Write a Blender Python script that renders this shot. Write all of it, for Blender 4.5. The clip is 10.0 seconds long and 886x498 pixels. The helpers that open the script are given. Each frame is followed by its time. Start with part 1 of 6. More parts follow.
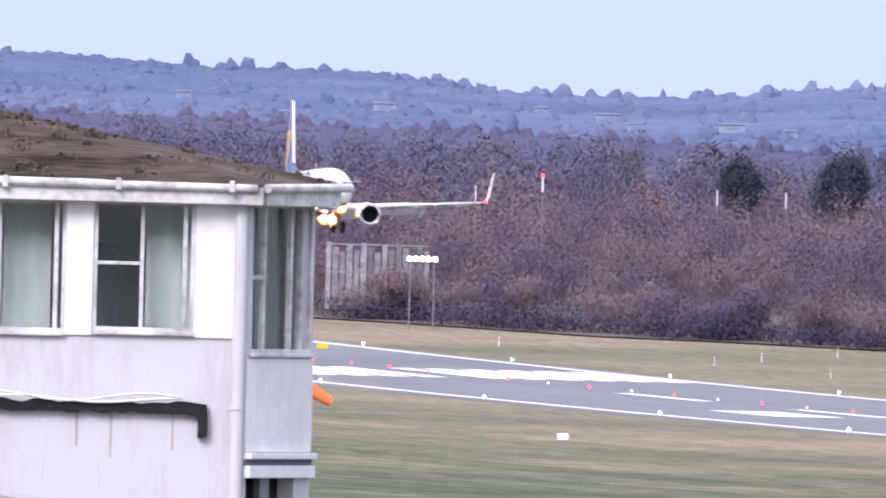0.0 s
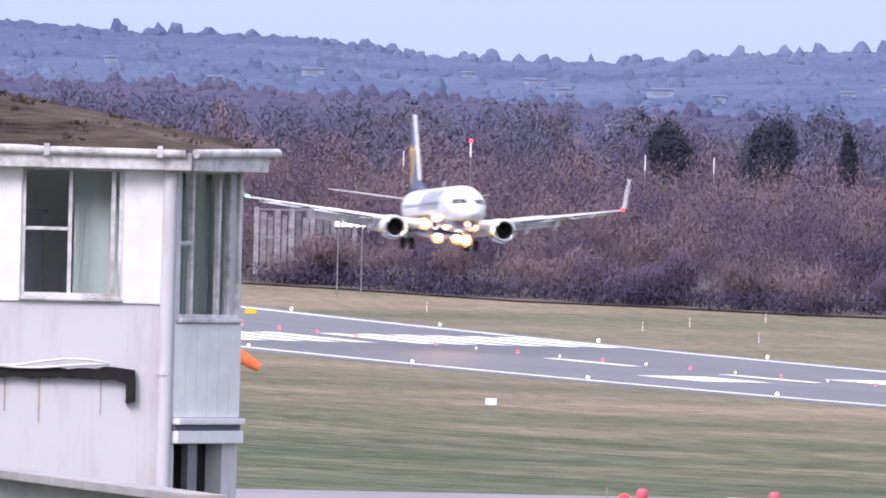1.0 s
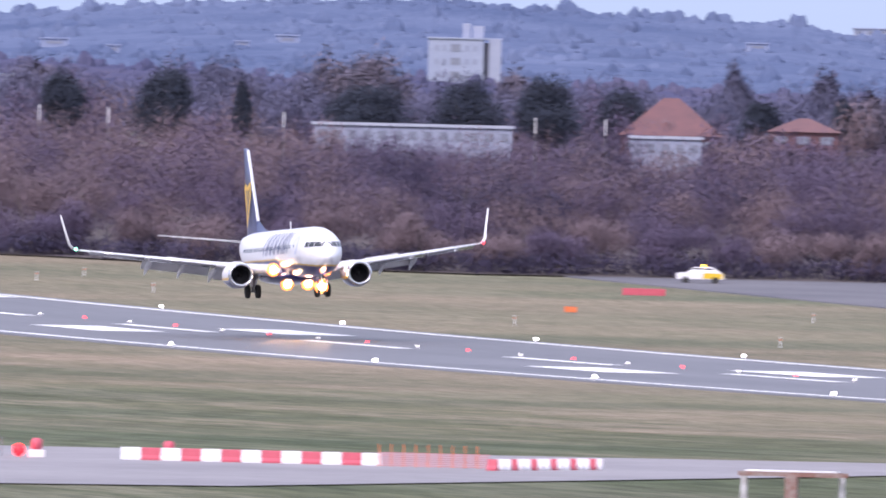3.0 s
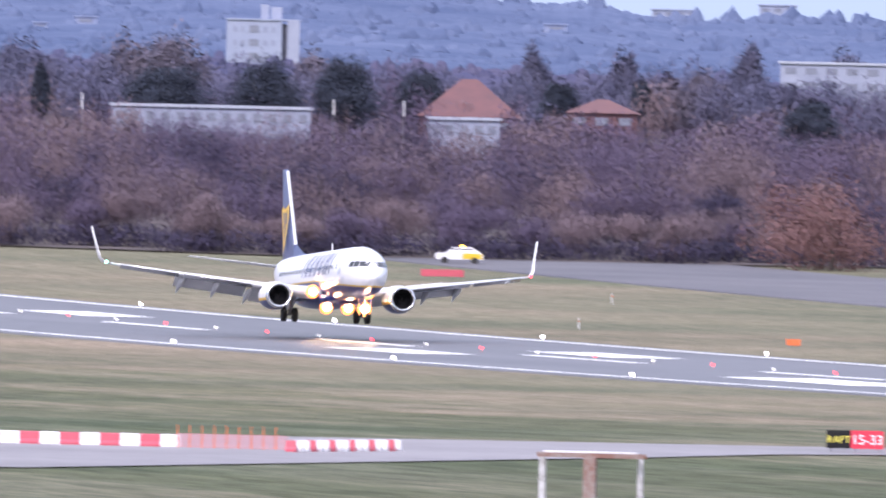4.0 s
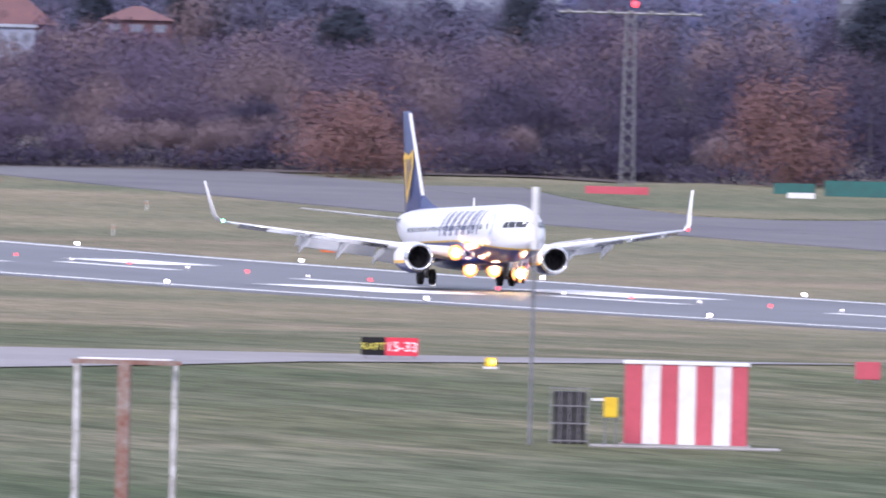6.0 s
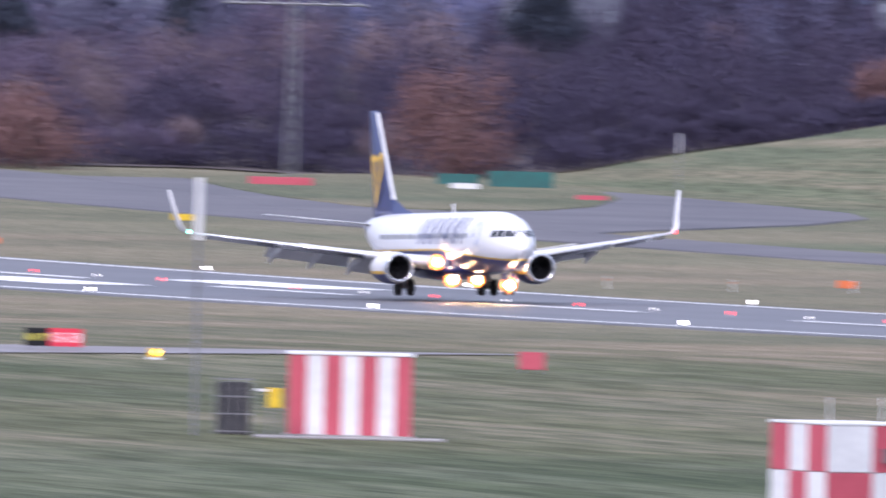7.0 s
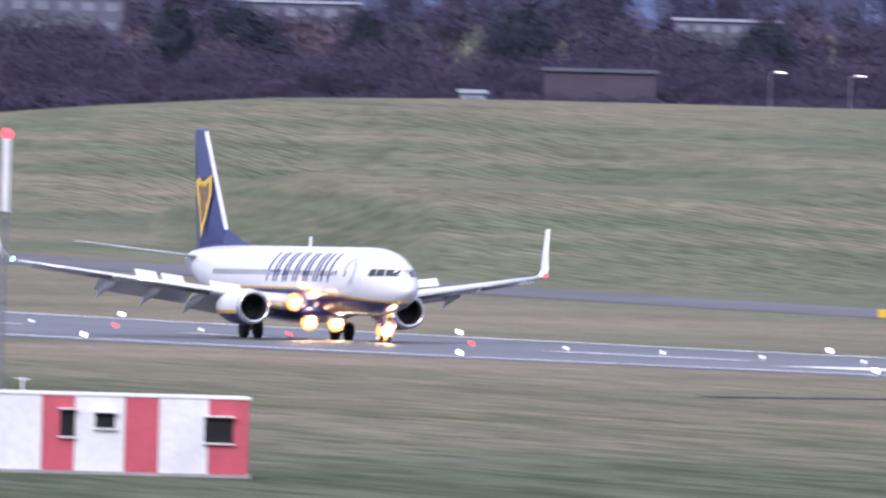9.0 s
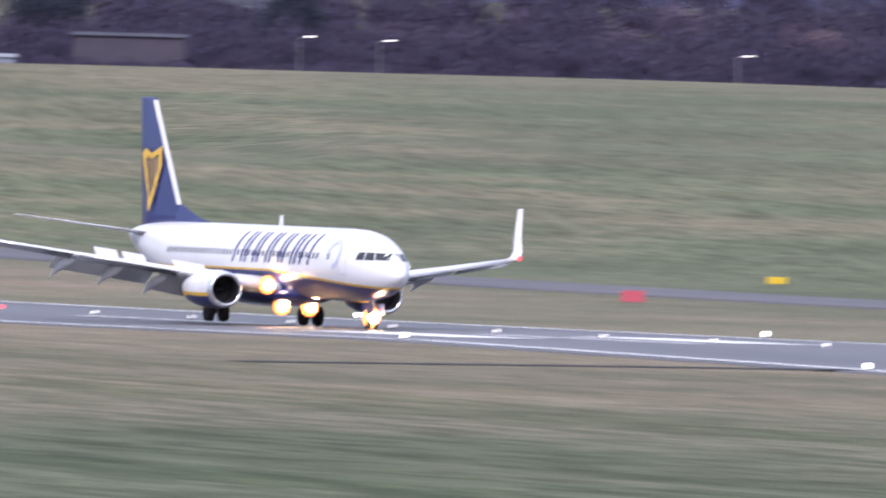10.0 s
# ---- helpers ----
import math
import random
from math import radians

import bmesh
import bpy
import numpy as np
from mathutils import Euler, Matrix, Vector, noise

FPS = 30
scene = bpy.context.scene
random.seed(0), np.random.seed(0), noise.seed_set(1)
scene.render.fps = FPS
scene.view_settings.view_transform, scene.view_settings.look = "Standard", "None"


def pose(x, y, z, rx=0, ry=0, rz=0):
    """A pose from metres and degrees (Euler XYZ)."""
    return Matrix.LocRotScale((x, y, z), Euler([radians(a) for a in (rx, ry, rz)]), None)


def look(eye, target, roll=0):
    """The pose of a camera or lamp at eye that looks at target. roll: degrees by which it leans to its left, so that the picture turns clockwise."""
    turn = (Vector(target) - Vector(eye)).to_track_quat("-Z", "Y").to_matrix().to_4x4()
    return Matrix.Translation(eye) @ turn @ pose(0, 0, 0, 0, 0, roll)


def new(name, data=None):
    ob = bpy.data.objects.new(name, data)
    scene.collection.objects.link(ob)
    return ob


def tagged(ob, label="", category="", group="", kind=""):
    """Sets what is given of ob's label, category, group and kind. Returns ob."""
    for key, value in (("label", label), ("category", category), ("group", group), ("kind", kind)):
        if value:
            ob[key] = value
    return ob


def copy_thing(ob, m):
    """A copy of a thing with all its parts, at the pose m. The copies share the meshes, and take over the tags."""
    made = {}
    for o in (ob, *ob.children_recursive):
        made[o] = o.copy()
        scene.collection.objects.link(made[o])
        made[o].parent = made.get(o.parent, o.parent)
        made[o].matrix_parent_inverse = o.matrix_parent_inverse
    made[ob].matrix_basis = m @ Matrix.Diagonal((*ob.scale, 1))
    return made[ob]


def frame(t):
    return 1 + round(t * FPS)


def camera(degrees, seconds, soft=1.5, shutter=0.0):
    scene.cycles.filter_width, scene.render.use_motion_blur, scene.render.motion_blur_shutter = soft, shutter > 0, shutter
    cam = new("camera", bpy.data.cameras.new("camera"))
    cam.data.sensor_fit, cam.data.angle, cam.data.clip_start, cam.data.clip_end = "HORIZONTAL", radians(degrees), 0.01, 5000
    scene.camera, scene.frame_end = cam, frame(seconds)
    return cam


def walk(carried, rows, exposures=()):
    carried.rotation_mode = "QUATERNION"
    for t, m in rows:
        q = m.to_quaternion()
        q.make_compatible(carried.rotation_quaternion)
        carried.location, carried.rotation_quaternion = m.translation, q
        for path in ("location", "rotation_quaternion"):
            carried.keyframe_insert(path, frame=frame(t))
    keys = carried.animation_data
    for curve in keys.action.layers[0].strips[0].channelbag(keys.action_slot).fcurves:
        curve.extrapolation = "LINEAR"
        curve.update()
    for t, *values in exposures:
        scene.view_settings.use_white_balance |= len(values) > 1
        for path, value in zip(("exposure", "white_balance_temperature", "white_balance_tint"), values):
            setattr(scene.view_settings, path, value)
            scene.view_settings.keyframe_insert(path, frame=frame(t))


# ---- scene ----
EYE = (1678.68, -417.31, 18.26)
cam = camera(2.546, 10.0, soft=1.8, shutter=0.6)
# seconds, heading, pitch, lean of the panned camera on its stand
PAN = [
    (0.0, 76.446, -0.163, 1.468), (0.1, 76.425, -0.16, 1.47), (0.2, 76.42, -0.15, 1.472), (0.3, 76.432, -0.155, 1.475), (0.4, 76.445, -0.176, 1.477),
    (0.5, 76.434, -0.209, 1.479), (0.6, 76.393, -0.222, 1.468), (0.7, 76.348, -0.224, 1.457), (0.8, 76.335, -0.232, 1.446), (0.9, 76.255, -0.24, 1.435),
    (1.0, 76.239, -0.258, 1.424), (1.1, 76.236, -0.258, 1.429), (1.2, 76.203, -0.262, 1.434), (1.3, 76.19, -0.27, 1.44), (1.4, 76.165, -0.28, 1.445),
    (1.5, 76.11, -0.301, 1.45), (1.6, 76.078, -0.292, 1.454), (1.7, 75.96, -0.292, 1.458), (1.8, 75.93, -0.302, 1.461), (1.9, 75.796, -0.303, 1.465),
    (2.0, 75.759, -0.293, 1.469), (2.1, 75.582, -0.345, 1.461), (2.2, 75.478, -0.362, 1.454), (2.3, 75.241, -0.336, 1.446), (2.4, 75.1, -0.362, 1.439),
    (2.5, 74.843, -0.339, 1.431), (2.6, 74.757, -0.329, 1.428), (2.7, 74.697, -0.342, 1.425), (3.8, 74.02, -0.373, 1.394), (3.9, 73.968, -0.39, 1.391),
    (4.0, 73.918, -0.401, 1.388), (4.1, 73.869, -0.421, 1.391), (4.2, 73.855, -0.43, 1.395), (4.3, 73.822, -0.46, 1.398), (4.4, 73.785, -0.468, 1.402),
    (4.5, 73.679, -0.488, 1.405), (4.6, 73.6, -0.507, 1.423), (4.7, 73.465, -0.505, 1.441), (4.8, 73.39, -0.521, 1.46), (4.9, 73.258, -0.524, 1.478),
    (5.0, 73.186, -0.527, 1.496), (5.1, 73.089, -0.522, 1.492), (5.2, 73.043, -0.537, 1.489), (6.3, 72.387, -0.63, 1.449), (6.4, 72.314, -0.628, 1.446),
    (6.5, 72.195, -0.64, 1.442), (6.6, 72.098, -0.63, 1.436), (6.7, 71.932, -0.63, 1.429), (6.8, 71.838, -0.612, 1.423), (6.9, 71.714, -0.628, 1.416),
    (7.0, 71.615, -0.639, 1.41), (7.1, 71.4, -0.648, 1.434), (7.2, 71.337, -0.658, 1.458), (7.3, 71.186, -0.704, 1.481), (7.4, 71.113, -0.748, 1.505),
    (7.5, 71.007, -0.778, 1.529), (7.6, 71.02, -0.79, 1.518), (7.7, 70.93, -0.766, 1.507), (7.8, 70.84, -0.721, 1.497), (7.9, 70.495, -0.673, 1.486),
    (8.0, 70.375, -0.632, 1.475), (8.1, 70.165, -0.613, 1.464), (8.2, 70.095, -0.626, 1.454), (8.3, 70.01, -0.607, 1.443), (8.4, 69.905, -0.585, 1.433),
    (8.5, 69.748, -0.573, 1.422), (8.6, 69.63, -0.581, 1.452), (8.7, 69.36, -0.576, 1.481), (8.8, 69.24, -0.565, 1.511), (8.9, 69.02, -0.565, 1.54),
    (9.0, 68.914, -0.585, 1.57), (9.3, 68.39, -0.66, 1.648), (9.5, 68.101, -0.679, 1.7), (9.6, 68.025, -0.715, 1.692), (9.8, 67.835, -0.692, 1.675),
    (10.0, 67.56, -0.65, 1.658)]
walk(cam, [(t, pose(*EYE, 90 + p, -r, h)) for t, h, p, r in PAN], exposures=[(0.0, 1.22, 6400, 25), (1.5, 1.0, 6400, 26), (2.5, 0.94, 6300, 27), (4.0, 1.15, 6250, 24), (5.0, 1.03, 6200, 24), (6.5, 0.88, 6050, 24), (7.5, 0.8, 5950, 25), (8.5, 0.78, 5950, 25), (10.0, 0.78, 6150, 23)])

# ---- light: overcast winter dusk ----
world = bpy.data.worlds.new("overcast_sky")
scene.world = world
world.use_nodes = True
wn = world.node_tree
sky = wn.nodes.new("ShaderNodeTexSky")
sky.sky_type = "NISHITA"
sky.sun_disc = False
sky.sun_elevation, sky.sun_rotation = radians(14), radians(120)
sky.air_density, sky.dust_density, sky.ozone_density = 1.0, 2.5, 2.0
veil = wn.nodes.new("ShaderNodeMixRGB")
veil.inputs[0].default_value = 0.88
# cloud cover grows brighter from the horizon to the zenith
wtc = wn.nodes.new("ShaderNodeTexCoord")
wsp = wn.nodes.new("ShaderNodeSeparateXYZ")
wrp = wn.nodes.new("ShaderNodeValToRGB")
wrp.color_ramp.elements[0].color, wrp.color_ramp.elements[1].color = (0.335, 0.43, 0.575, 1), (1.0, 1.06, 1.16, 1)
wsc = wn.nodes.new("ShaderNodeVectorMath")
wsc.operation = "SCALE"
wsc.inputs["Scale"].default_value = 10.5
wn.links.new(wtc.outputs["Generated"], wsp.inputs[0])
wn.links.new(wsp.outputs[2], wrp.inputs[0])
wn.links.new(wrp.outputs[0], wsc.inputs[0])
wn.links.new(wsc.outputs[0], veil.inputs[2])
wn.links.new(sky.outputs[0], veil.inputs[1])
wn.links.new(veil.outputs[0], wn.nodes["Background"].inputs[0])
wn.nodes["Background"].inputs[1].default_value = 0.085
sun = new("sun", bpy.data.lights.new("sun", "SUN"))
sun.data.energy, sun.data.angle, sun.data.color = 1.5, radians(25), (1.0, 0.95, 0.9)
sun.matrix_basis = look((0, 0, 0), (-0.55, 0.55, -0.62))


# ---- materials ----
def nodes_of(name):
    m = bpy.data.materials.new(name)
    m.use_nodes = True
    t = m.node_tree
    return m, t, t.nodes["Principled BSDF"]


def mat(name, a, b=None, rough=0.8, metal=0.0, scale=1.0, fine=None, bump=0.0, mix=(0.35, 0.65), stretch=(1, 1, 1), island=0.0, coat=0.0, objvar=0.0):
    """Two tones broken up by noise at two scales."""
    b = b or tuple(c * 0.8 for c in a)
    m, t, bs = nodes_of(name)
    tc = t.nodes.new("ShaderNodeTexCoord")
    mp = t.nodes.new("ShaderNodeMapping")
    mp.inputs["Scale"].default_value = stretch
    t.links.new(tc.outputs["Object"], mp.inputs[0])
    n1 = t.nodes.new("ShaderNodeTexNoise")
    n1.inputs["Scale"].default_value, n1.inputs["Detail"].default_value = scale, 5
    n2 = t.nodes.new("ShaderNodeTexNoise")
    n2.inputs["Scale"].default_value, n2.inputs["Detail"].default_value = fine or scale * 9, 3
    for n in (n1, n2):
        t.links.new(mp.outputs[0], n.inputs["Vector"])
    add = t.nodes.new("ShaderNodeMixRGB")
    add.inputs[0].default_value = 0.35
    t.links.new(n1.outputs[0], add.inputs[1])
    t.links.new(n2.outputs[0], add.inputs[2])
    rp = t.nodes.new("ShaderNodeValToRGB")
    rp.color_ramp.elements[0].position, rp.color_ramp.elements[1].position = mix
    rp.color_ramp.elements[0].color, rp.color_ramp.elements[1].color = (*a, 1), (*b, 1)
    t.links.new(add.outputs[0], rp.inputs[0])
    out = rp.outputs[0]
    if island or objvar:
        src = t.nodes.new("ShaderNodeNewGeometry").outputs["Random Per Island"] if island else t.nodes.new("ShaderNodeObjectInfo").outputs["Random"]
        k = island or objvar
        mr = t.nodes.new("ShaderNodeMapRange")
        mr.inputs[3].default_value, mr.inputs[4].default_value = 1 - k, 1 + k
        t.links.new(src, mr.inputs[0])
        mul = t.nodes.new("ShaderNodeVectorMath")
        mul.operation = "SCALE"
        t.links.new(out, mul.inputs[0])
        t.links.new(mr.outputs[0], mul.inputs["Scale"])
        out = mul.outputs[0]
    t.links.new(out, bs.inputs["Base Color"])
    bs.inputs["Roughness"].default_value, bs.inputs["Metallic"].default_value = rough, metal
    bs.inputs["Coat Weight"].default_value = coat
    if bump:
        bp = t.nodes.new("ShaderNodeBump")
        bp.inputs["Strength"].default_value = bump
        t.links.new(n2.outputs[0], bp.inputs["Height"])
        t.links.new(bp.outputs[0], bs.inputs["Normal"])
    return m


def glow(name, colour, strength):
    m, t, bs = nodes_of(name)
    bs.inputs["Base Color"].default_value = (*colour, 1)
    bs.inputs["Emission Color"].default_value = (*colour, 1)
    bs.inputs["Emission Strength"].default_value = strength
    return m


def grass_material():
    """Mown winter airfield turf: green and straw in long mowing bands, patchy at tens of metres."""
    m, t, bs = nodes_of("turf")
    L = t.links.new
    tc = t.nodes.new("ShaderNodeTexCoord")

    def layer(stretch, scale, detail, lo, hi, turn=0):
        mp = t.nodes.new("ShaderNodeMapping")
        mp.inputs["Scale"].default_value = stretch
        mp.inputs["Rotation"].default_value = (0, 0, radians(turn))
        n = t.nodes.new("ShaderNodeTexNoise")
        n.inputs["Scale"].default_value, n.inputs["Detail"].default_value = scale, detail
        r = t.nodes.new("ShaderNodeMapRange")
        r.inputs[1].default_value, r.inputs[2].default_value = lo, hi
        L(tc.outputs["Object"], mp.inputs[0])
        L(mp.outputs[0], n.inputs["Vector"])
        L(n.outputs[0], r.inputs[0])
        return r.outputs[0]
    band = layer((0.02, 0.012, 1), 1.0, 6, 0.38, 0.64)
    patch = layer((0.012, 0.009, 1), 1.0, 6, 0.41, 0.6)
    fine = layer((0.16, 3.0, 1), 1.0, 9, 0.4, 0.64)
    tuft = layer((0.1, 0.5, 1), 1.0, 5, 0.44, 0.62)
    mow = layer((0.006, 0.13, 1), 1.0, 4, 0.43, 0.57)
    c1 = t.nodes.new("ShaderNodeMixRGB")
    c1.inputs[1].default_value, c1.inputs[2].default_value = (0.162, 0.175, 0.11, 1), (0.315, 0.246, 0.18, 1)
    c2 = t.nodes.new("ShaderNodeMixRGB")
    c2.inputs[2].default_value = (0.078, 0.1, 0.062, 1)
    c3 = t.nodes.new("ShaderNodeMixRGB")
    c3.blend_type = "MULTIPLY"
    c3.inputs[2].default_value = (0.5, 0.53, 0.5, 1)
    # longer straw-coloured grass flanks the runway, greener turf lies further off
    sp = t.nodes.new("ShaderNodeSeparateXYZ")
    L(tc.outputs["Object"], sp.inputs[0])
    ab = t.nodes.new("ShaderNodeMath")
    ab.operation = "ABSOLUTE"
    L(sp.outputs[1], ab.inputs[0])
    mr = t.nodes.new("ShaderNodeMapRange")
    mr.inputs[1].default_value, mr.inputs[2].default_value = 70, 140
    mr.inputs[3].default_value, mr.inputs[4].default_value = 0.5, 0.0
    L(ab.outputs[0], mr.inputs[0])
    fa = t.nodes.new("ShaderNodeMath")
    fa.operation, fa.use_clamp = "MULTIPLY_ADD", True
    fa.inputs[1].default_value = 0.5
    L(patch, fa.inputs[0])
    L(mr.outputs[0], fa.inputs[2])
    L(fa.outputs[0], c1.inputs[0])
    L(c1.outputs[0], c2.inputs[1])
    mulf = t.nodes.new("ShaderNodeMath")
    mulf.operation = "MULTIPLY"
    mulf.inputs[1].default_value = 0.5
    L(band, mulf.inputs[0])
    L(mulf.outputs[0], c2.inputs[0])
    L(c2.outputs[0], c3.inputs[1])
    L(fine, c3.inputs[0])
    # mower passes run along the runway, greener and darker turf between straw ones
    c4 = t.nodes.new("ShaderNodeMixRGB")
    c4.blend_type = "MULTIPLY"
    c4.inputs[2].default_value = (0.64, 0.72, 0.6, 1)
    mw = t.nodes.new("ShaderNodeMath")
    mw.operation = "MULTIPLY"
    away = t.nodes.new("ShaderNodeMapRange")
    away.inputs[1].default_value, away.inputs[2].default_value = -30, -100
    away.inputs[3].default_value, away.inputs[4].default_value = 0.2, 1.0
    L(sp.outputs[1], away.inputs[0])
    L(mow, mw.inputs[0])
    L(away.outputs[0], mw.inputs[1])
    L(mw.outputs[0], c4.inputs[0])
    L(c3.outputs[0], c4.inputs[1])
    c5 = t.nodes.new("ShaderNodeMixRGB")
    c5.blend_type = "MULTIPLY"
    c5.inputs[2].default_value = (0.6, 0.65, 0.57, 1)
    tw = t.nodes.new("ShaderNodeMath")
    tw.operation = "MULTIPLY"
    L(tuft, tw.inputs[0])
    L(away.outputs[0], tw.inputs[1])
    L(tw.outputs[0], c5.inputs[0])
    L(c4.outputs[0], c5.inputs[1])
    L(c5.outputs[0], bs.inputs["Base Color"])
    bs.inputs["Roughness"].default_value = 0.95
    bs.inputs["Specular IOR Level"].default_value = 0.15
    return m


TURF = grass_material()
ASPHALT = mat("runway_asphalt", (0.062, 0.062, 0.072), (0.115, 0.112, 0.124), 0.5, scale=0.05, fine=0.7, stretch=(0.25, 1.6, 1))
TAXI = mat("taxiway_concrete", (0.17, 0.16, 0.17), (0.25, 0.235, 0.245), 0.7, scale=0.06, fine=0.8)
PAINT = mat("runway_paint", (0.9, 0.9, 0.9), (0.7, 0.7, 0.7), 0.5, scale=0.15, fine=1.5, mix=(0.4, 0.75))
TWIGS = mat("mauve_twigs", (0.077, 0.061, 0.111), (0.118, 0.086, 0.135), 0.95, scale=0.05, fine=2.4, island=0.08)
TWIGS_TAN = mat("tan_twigs", (0.136, 0.101, 0.124), (0.178, 0.127, 0.14), 0.95, scale=0.05, fine=2.4, island=0.08)
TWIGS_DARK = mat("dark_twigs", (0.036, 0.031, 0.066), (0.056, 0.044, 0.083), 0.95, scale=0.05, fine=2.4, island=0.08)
# distance haze is put into this bluer twig colour
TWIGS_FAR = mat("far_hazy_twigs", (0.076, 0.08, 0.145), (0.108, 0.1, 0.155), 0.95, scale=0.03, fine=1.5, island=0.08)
TWIGS_RED = mat("russet_twigs", (0.15, 0.082, 0.086), (0.195, 0.108, 0.104), 0.95, scale=0.1, fine=0.6, island=0.18)
# needle colour is lifted and blued to carry distance haze
NEEDLES = mat("evergreen_needles", (0.017, 0.024, 0.044), (0.034, 0.042, 0.066), 0.9, scale=0.2, fine=1.2, island=0.4)
BARK = mat("bark", (0.09, 0.075, 0.07), (0.16, 0.14, 0.13), 0.95, scale=0.8)
LITTER = mat("woodland_floor", (0.07, 0.055, 0.055), (0.1, 0.08, 0.075), 0.95, scale=0.05)
WHITE = mat("white_paint", (0.82, 0.82, 0.83), (0.66, 0.66, 0.68), 0.55, scale=0.5, fine=4)
RENDERWALL = mat("white_render_wall", (0.53, 0.53, 0.57), (0.4, 0.37, 0.37), 0.85, scale=0.9, fine=6, bump=0.06, mix=(0.5, 0.8), stretch=(2.4, 2.4, 0.4))
DIRTY = mat("weathered_white_timber", (0.62, 0.62, 0.64), (0.2, 0.18, 0.17), 0.8, scale=2.2, fine=12, mix=(0.42, 0.72))
REDPAINT = mat("red_paint", (0.58, 0.1, 0.14), (0.48, 0.08, 0.11), 0.5, scale=0.8, fine=5)
BLACK = mat("black", (0.015, 0.015, 0.018), (0.03, 0.03, 0.03), 0.6)
BLACK.node_tree.nodes["Principled BSDF"].inputs["Specular IOR Level"].default_value = 0.08
TAXI_FAR = mat("old_taxiway_asphalt", (0.075, 0.074, 0.09), (0.125, 0.12, 0.132), 0.8, scale=0.05, fine=0.6)
STEEL = mat("galvanised_steel", (0.3, 0.31, 0.33), (0.2, 0.2, 0.22), 0.5, 0.6, scale=2)
RUST = mat("rusted_steel", (0.2, 0.06, 0.035), (0.32, 0.28, 0.26), 0.85, scale=1.2, fine=6)
CONCRETE = mat("concrete", (0.28, 0.27, 0.27), (0.38, 0.37, 0.36), 0.9, scale=0.8, fine=6, bump=0.15)
DIMWALL = mat("dim_grey_wall", (0.1, 0.11, 0.15), (0.135, 0.14, 0.185), 0.9, scale=0.25)
ROOFING = mat("mossy_felt_roof", (0.022, 0.016, 0.014), (0.125, 0.1, 0.082), 0.95, scale=1.3, fine=9, bump=0.6, stretch=(0.3, 1.3, 2.5))
ROOFING.node_tree.nodes["Principled BSDF"].inputs["Specular IOR Level"].default_value = 0.05
MOSS = mat("roof_moss", (0.05, 0.04, 0.033), (0.085, 0.068, 0.055), 0.95, scale=1.2, fine=8, island=0.4)
YELLOW = mat("yellow_paint", (0.8, 0.55, 0.03), (0.65, 0.42, 0.02), 0.5)
ORANGE = mat("orange_cloth", (0.8, 0.2, 0.07), (0.62, 0.15, 0.05), 0.8, scale=3)
TILE = mat("red_roof_tiles", (0.17, 0.084, 0.088), (0.13, 0.072, 0.08), 0.9, scale=0.6, fine=4)
RUBBER = mat("tyre_rubber", (0.02, 0.02, 0.02), (0.035, 0.034, 0.033), 0.85, scale=4)
GREEN = mat("green_sheeting", (0.02, 0.14, 0.13), (0.03, 0.1, 0.1), 0.7)
LAMP_W = glow("white_lamp", (1.0, 0.97, 0.9), 4)
LAMP_WC = glow("dim_white_lamp", (1.0, 0.97, 0.9), 0.9)
LAMP_R = glow("red_lamp", (1.0, 0.05, 0.06), 2.2)
LAMP_HOT = glow("landing_lamp", (1.0, 0.7, 0.36), 55)
# lens glare round the landing lamps, added as glowing orange discs
LAMP_HALO = glow("landing_lamp_halo", (1.0, 0.3, 0.07), 0.9)
LAMP_G = glow("green_lamp", (0.2, 1.0, 0.55), 4)
LAMP_Y = glow("amber_lamp", (1.0, 0.65, 0.05), 4)


# ---- building helpers ----
def link(name, bm, material, parent=None, label=""):
    me = bpy.data.meshes.new(name)
    bm.to_mesh(me)
    bm.free()
    for m in (material if isinstance(material, (list, tuple)) else [material]):
        me.materials.append(m)
    ob = new(name, me)
    if parent:
        ob.parent = parent
    if label:
        ob["label"] = label
    return ob


def part(name, bm, material, parent, label=""):
    return link(name, bm, material, parent, label)


def box(bm, x, y, z, sx, sy, sz, m=None, mi=0, bevel=0.0):
    """Box centred at x, y with its foot at z."""
    q = Matrix.Translation((x, y, z + sz / 2)) @ Matrix.Diagonal((sx, sy, sz, 1))
    vs = bmesh.ops.create_cube(bm, size=1, matrix=(m @ q if m else q))["verts"]
    fs = {f for v in vs for f in v.link_faces}
    for f in fs:
        f.material_index = mi
    if bevel:
        bmesh.ops.bevel(bm, geom=list({e for v in vs for e in v.link_edges}), offset=bevel, segments=2, affect="EDGES")
    return vs


def tube(bm, a, b, r1, r2=None, seg=10, mi=0):
    a, b = Vector(a), Vector(b)
    d = b - a
    q = Matrix.Translation((a + b) / 2) @ d.to_track_quat("Z", "Y").to_matrix().to_4x4()
    vs = bmesh.ops.create_cone(bm, cap_ends=True, segments=seg, radius1=r1, radius2=r1 if r2 is None else r2, depth=d.length, matrix=q)["verts"]
    for f in {f for v in vs for f in v.link_faces}:
        f.material_index = mi
    return vs


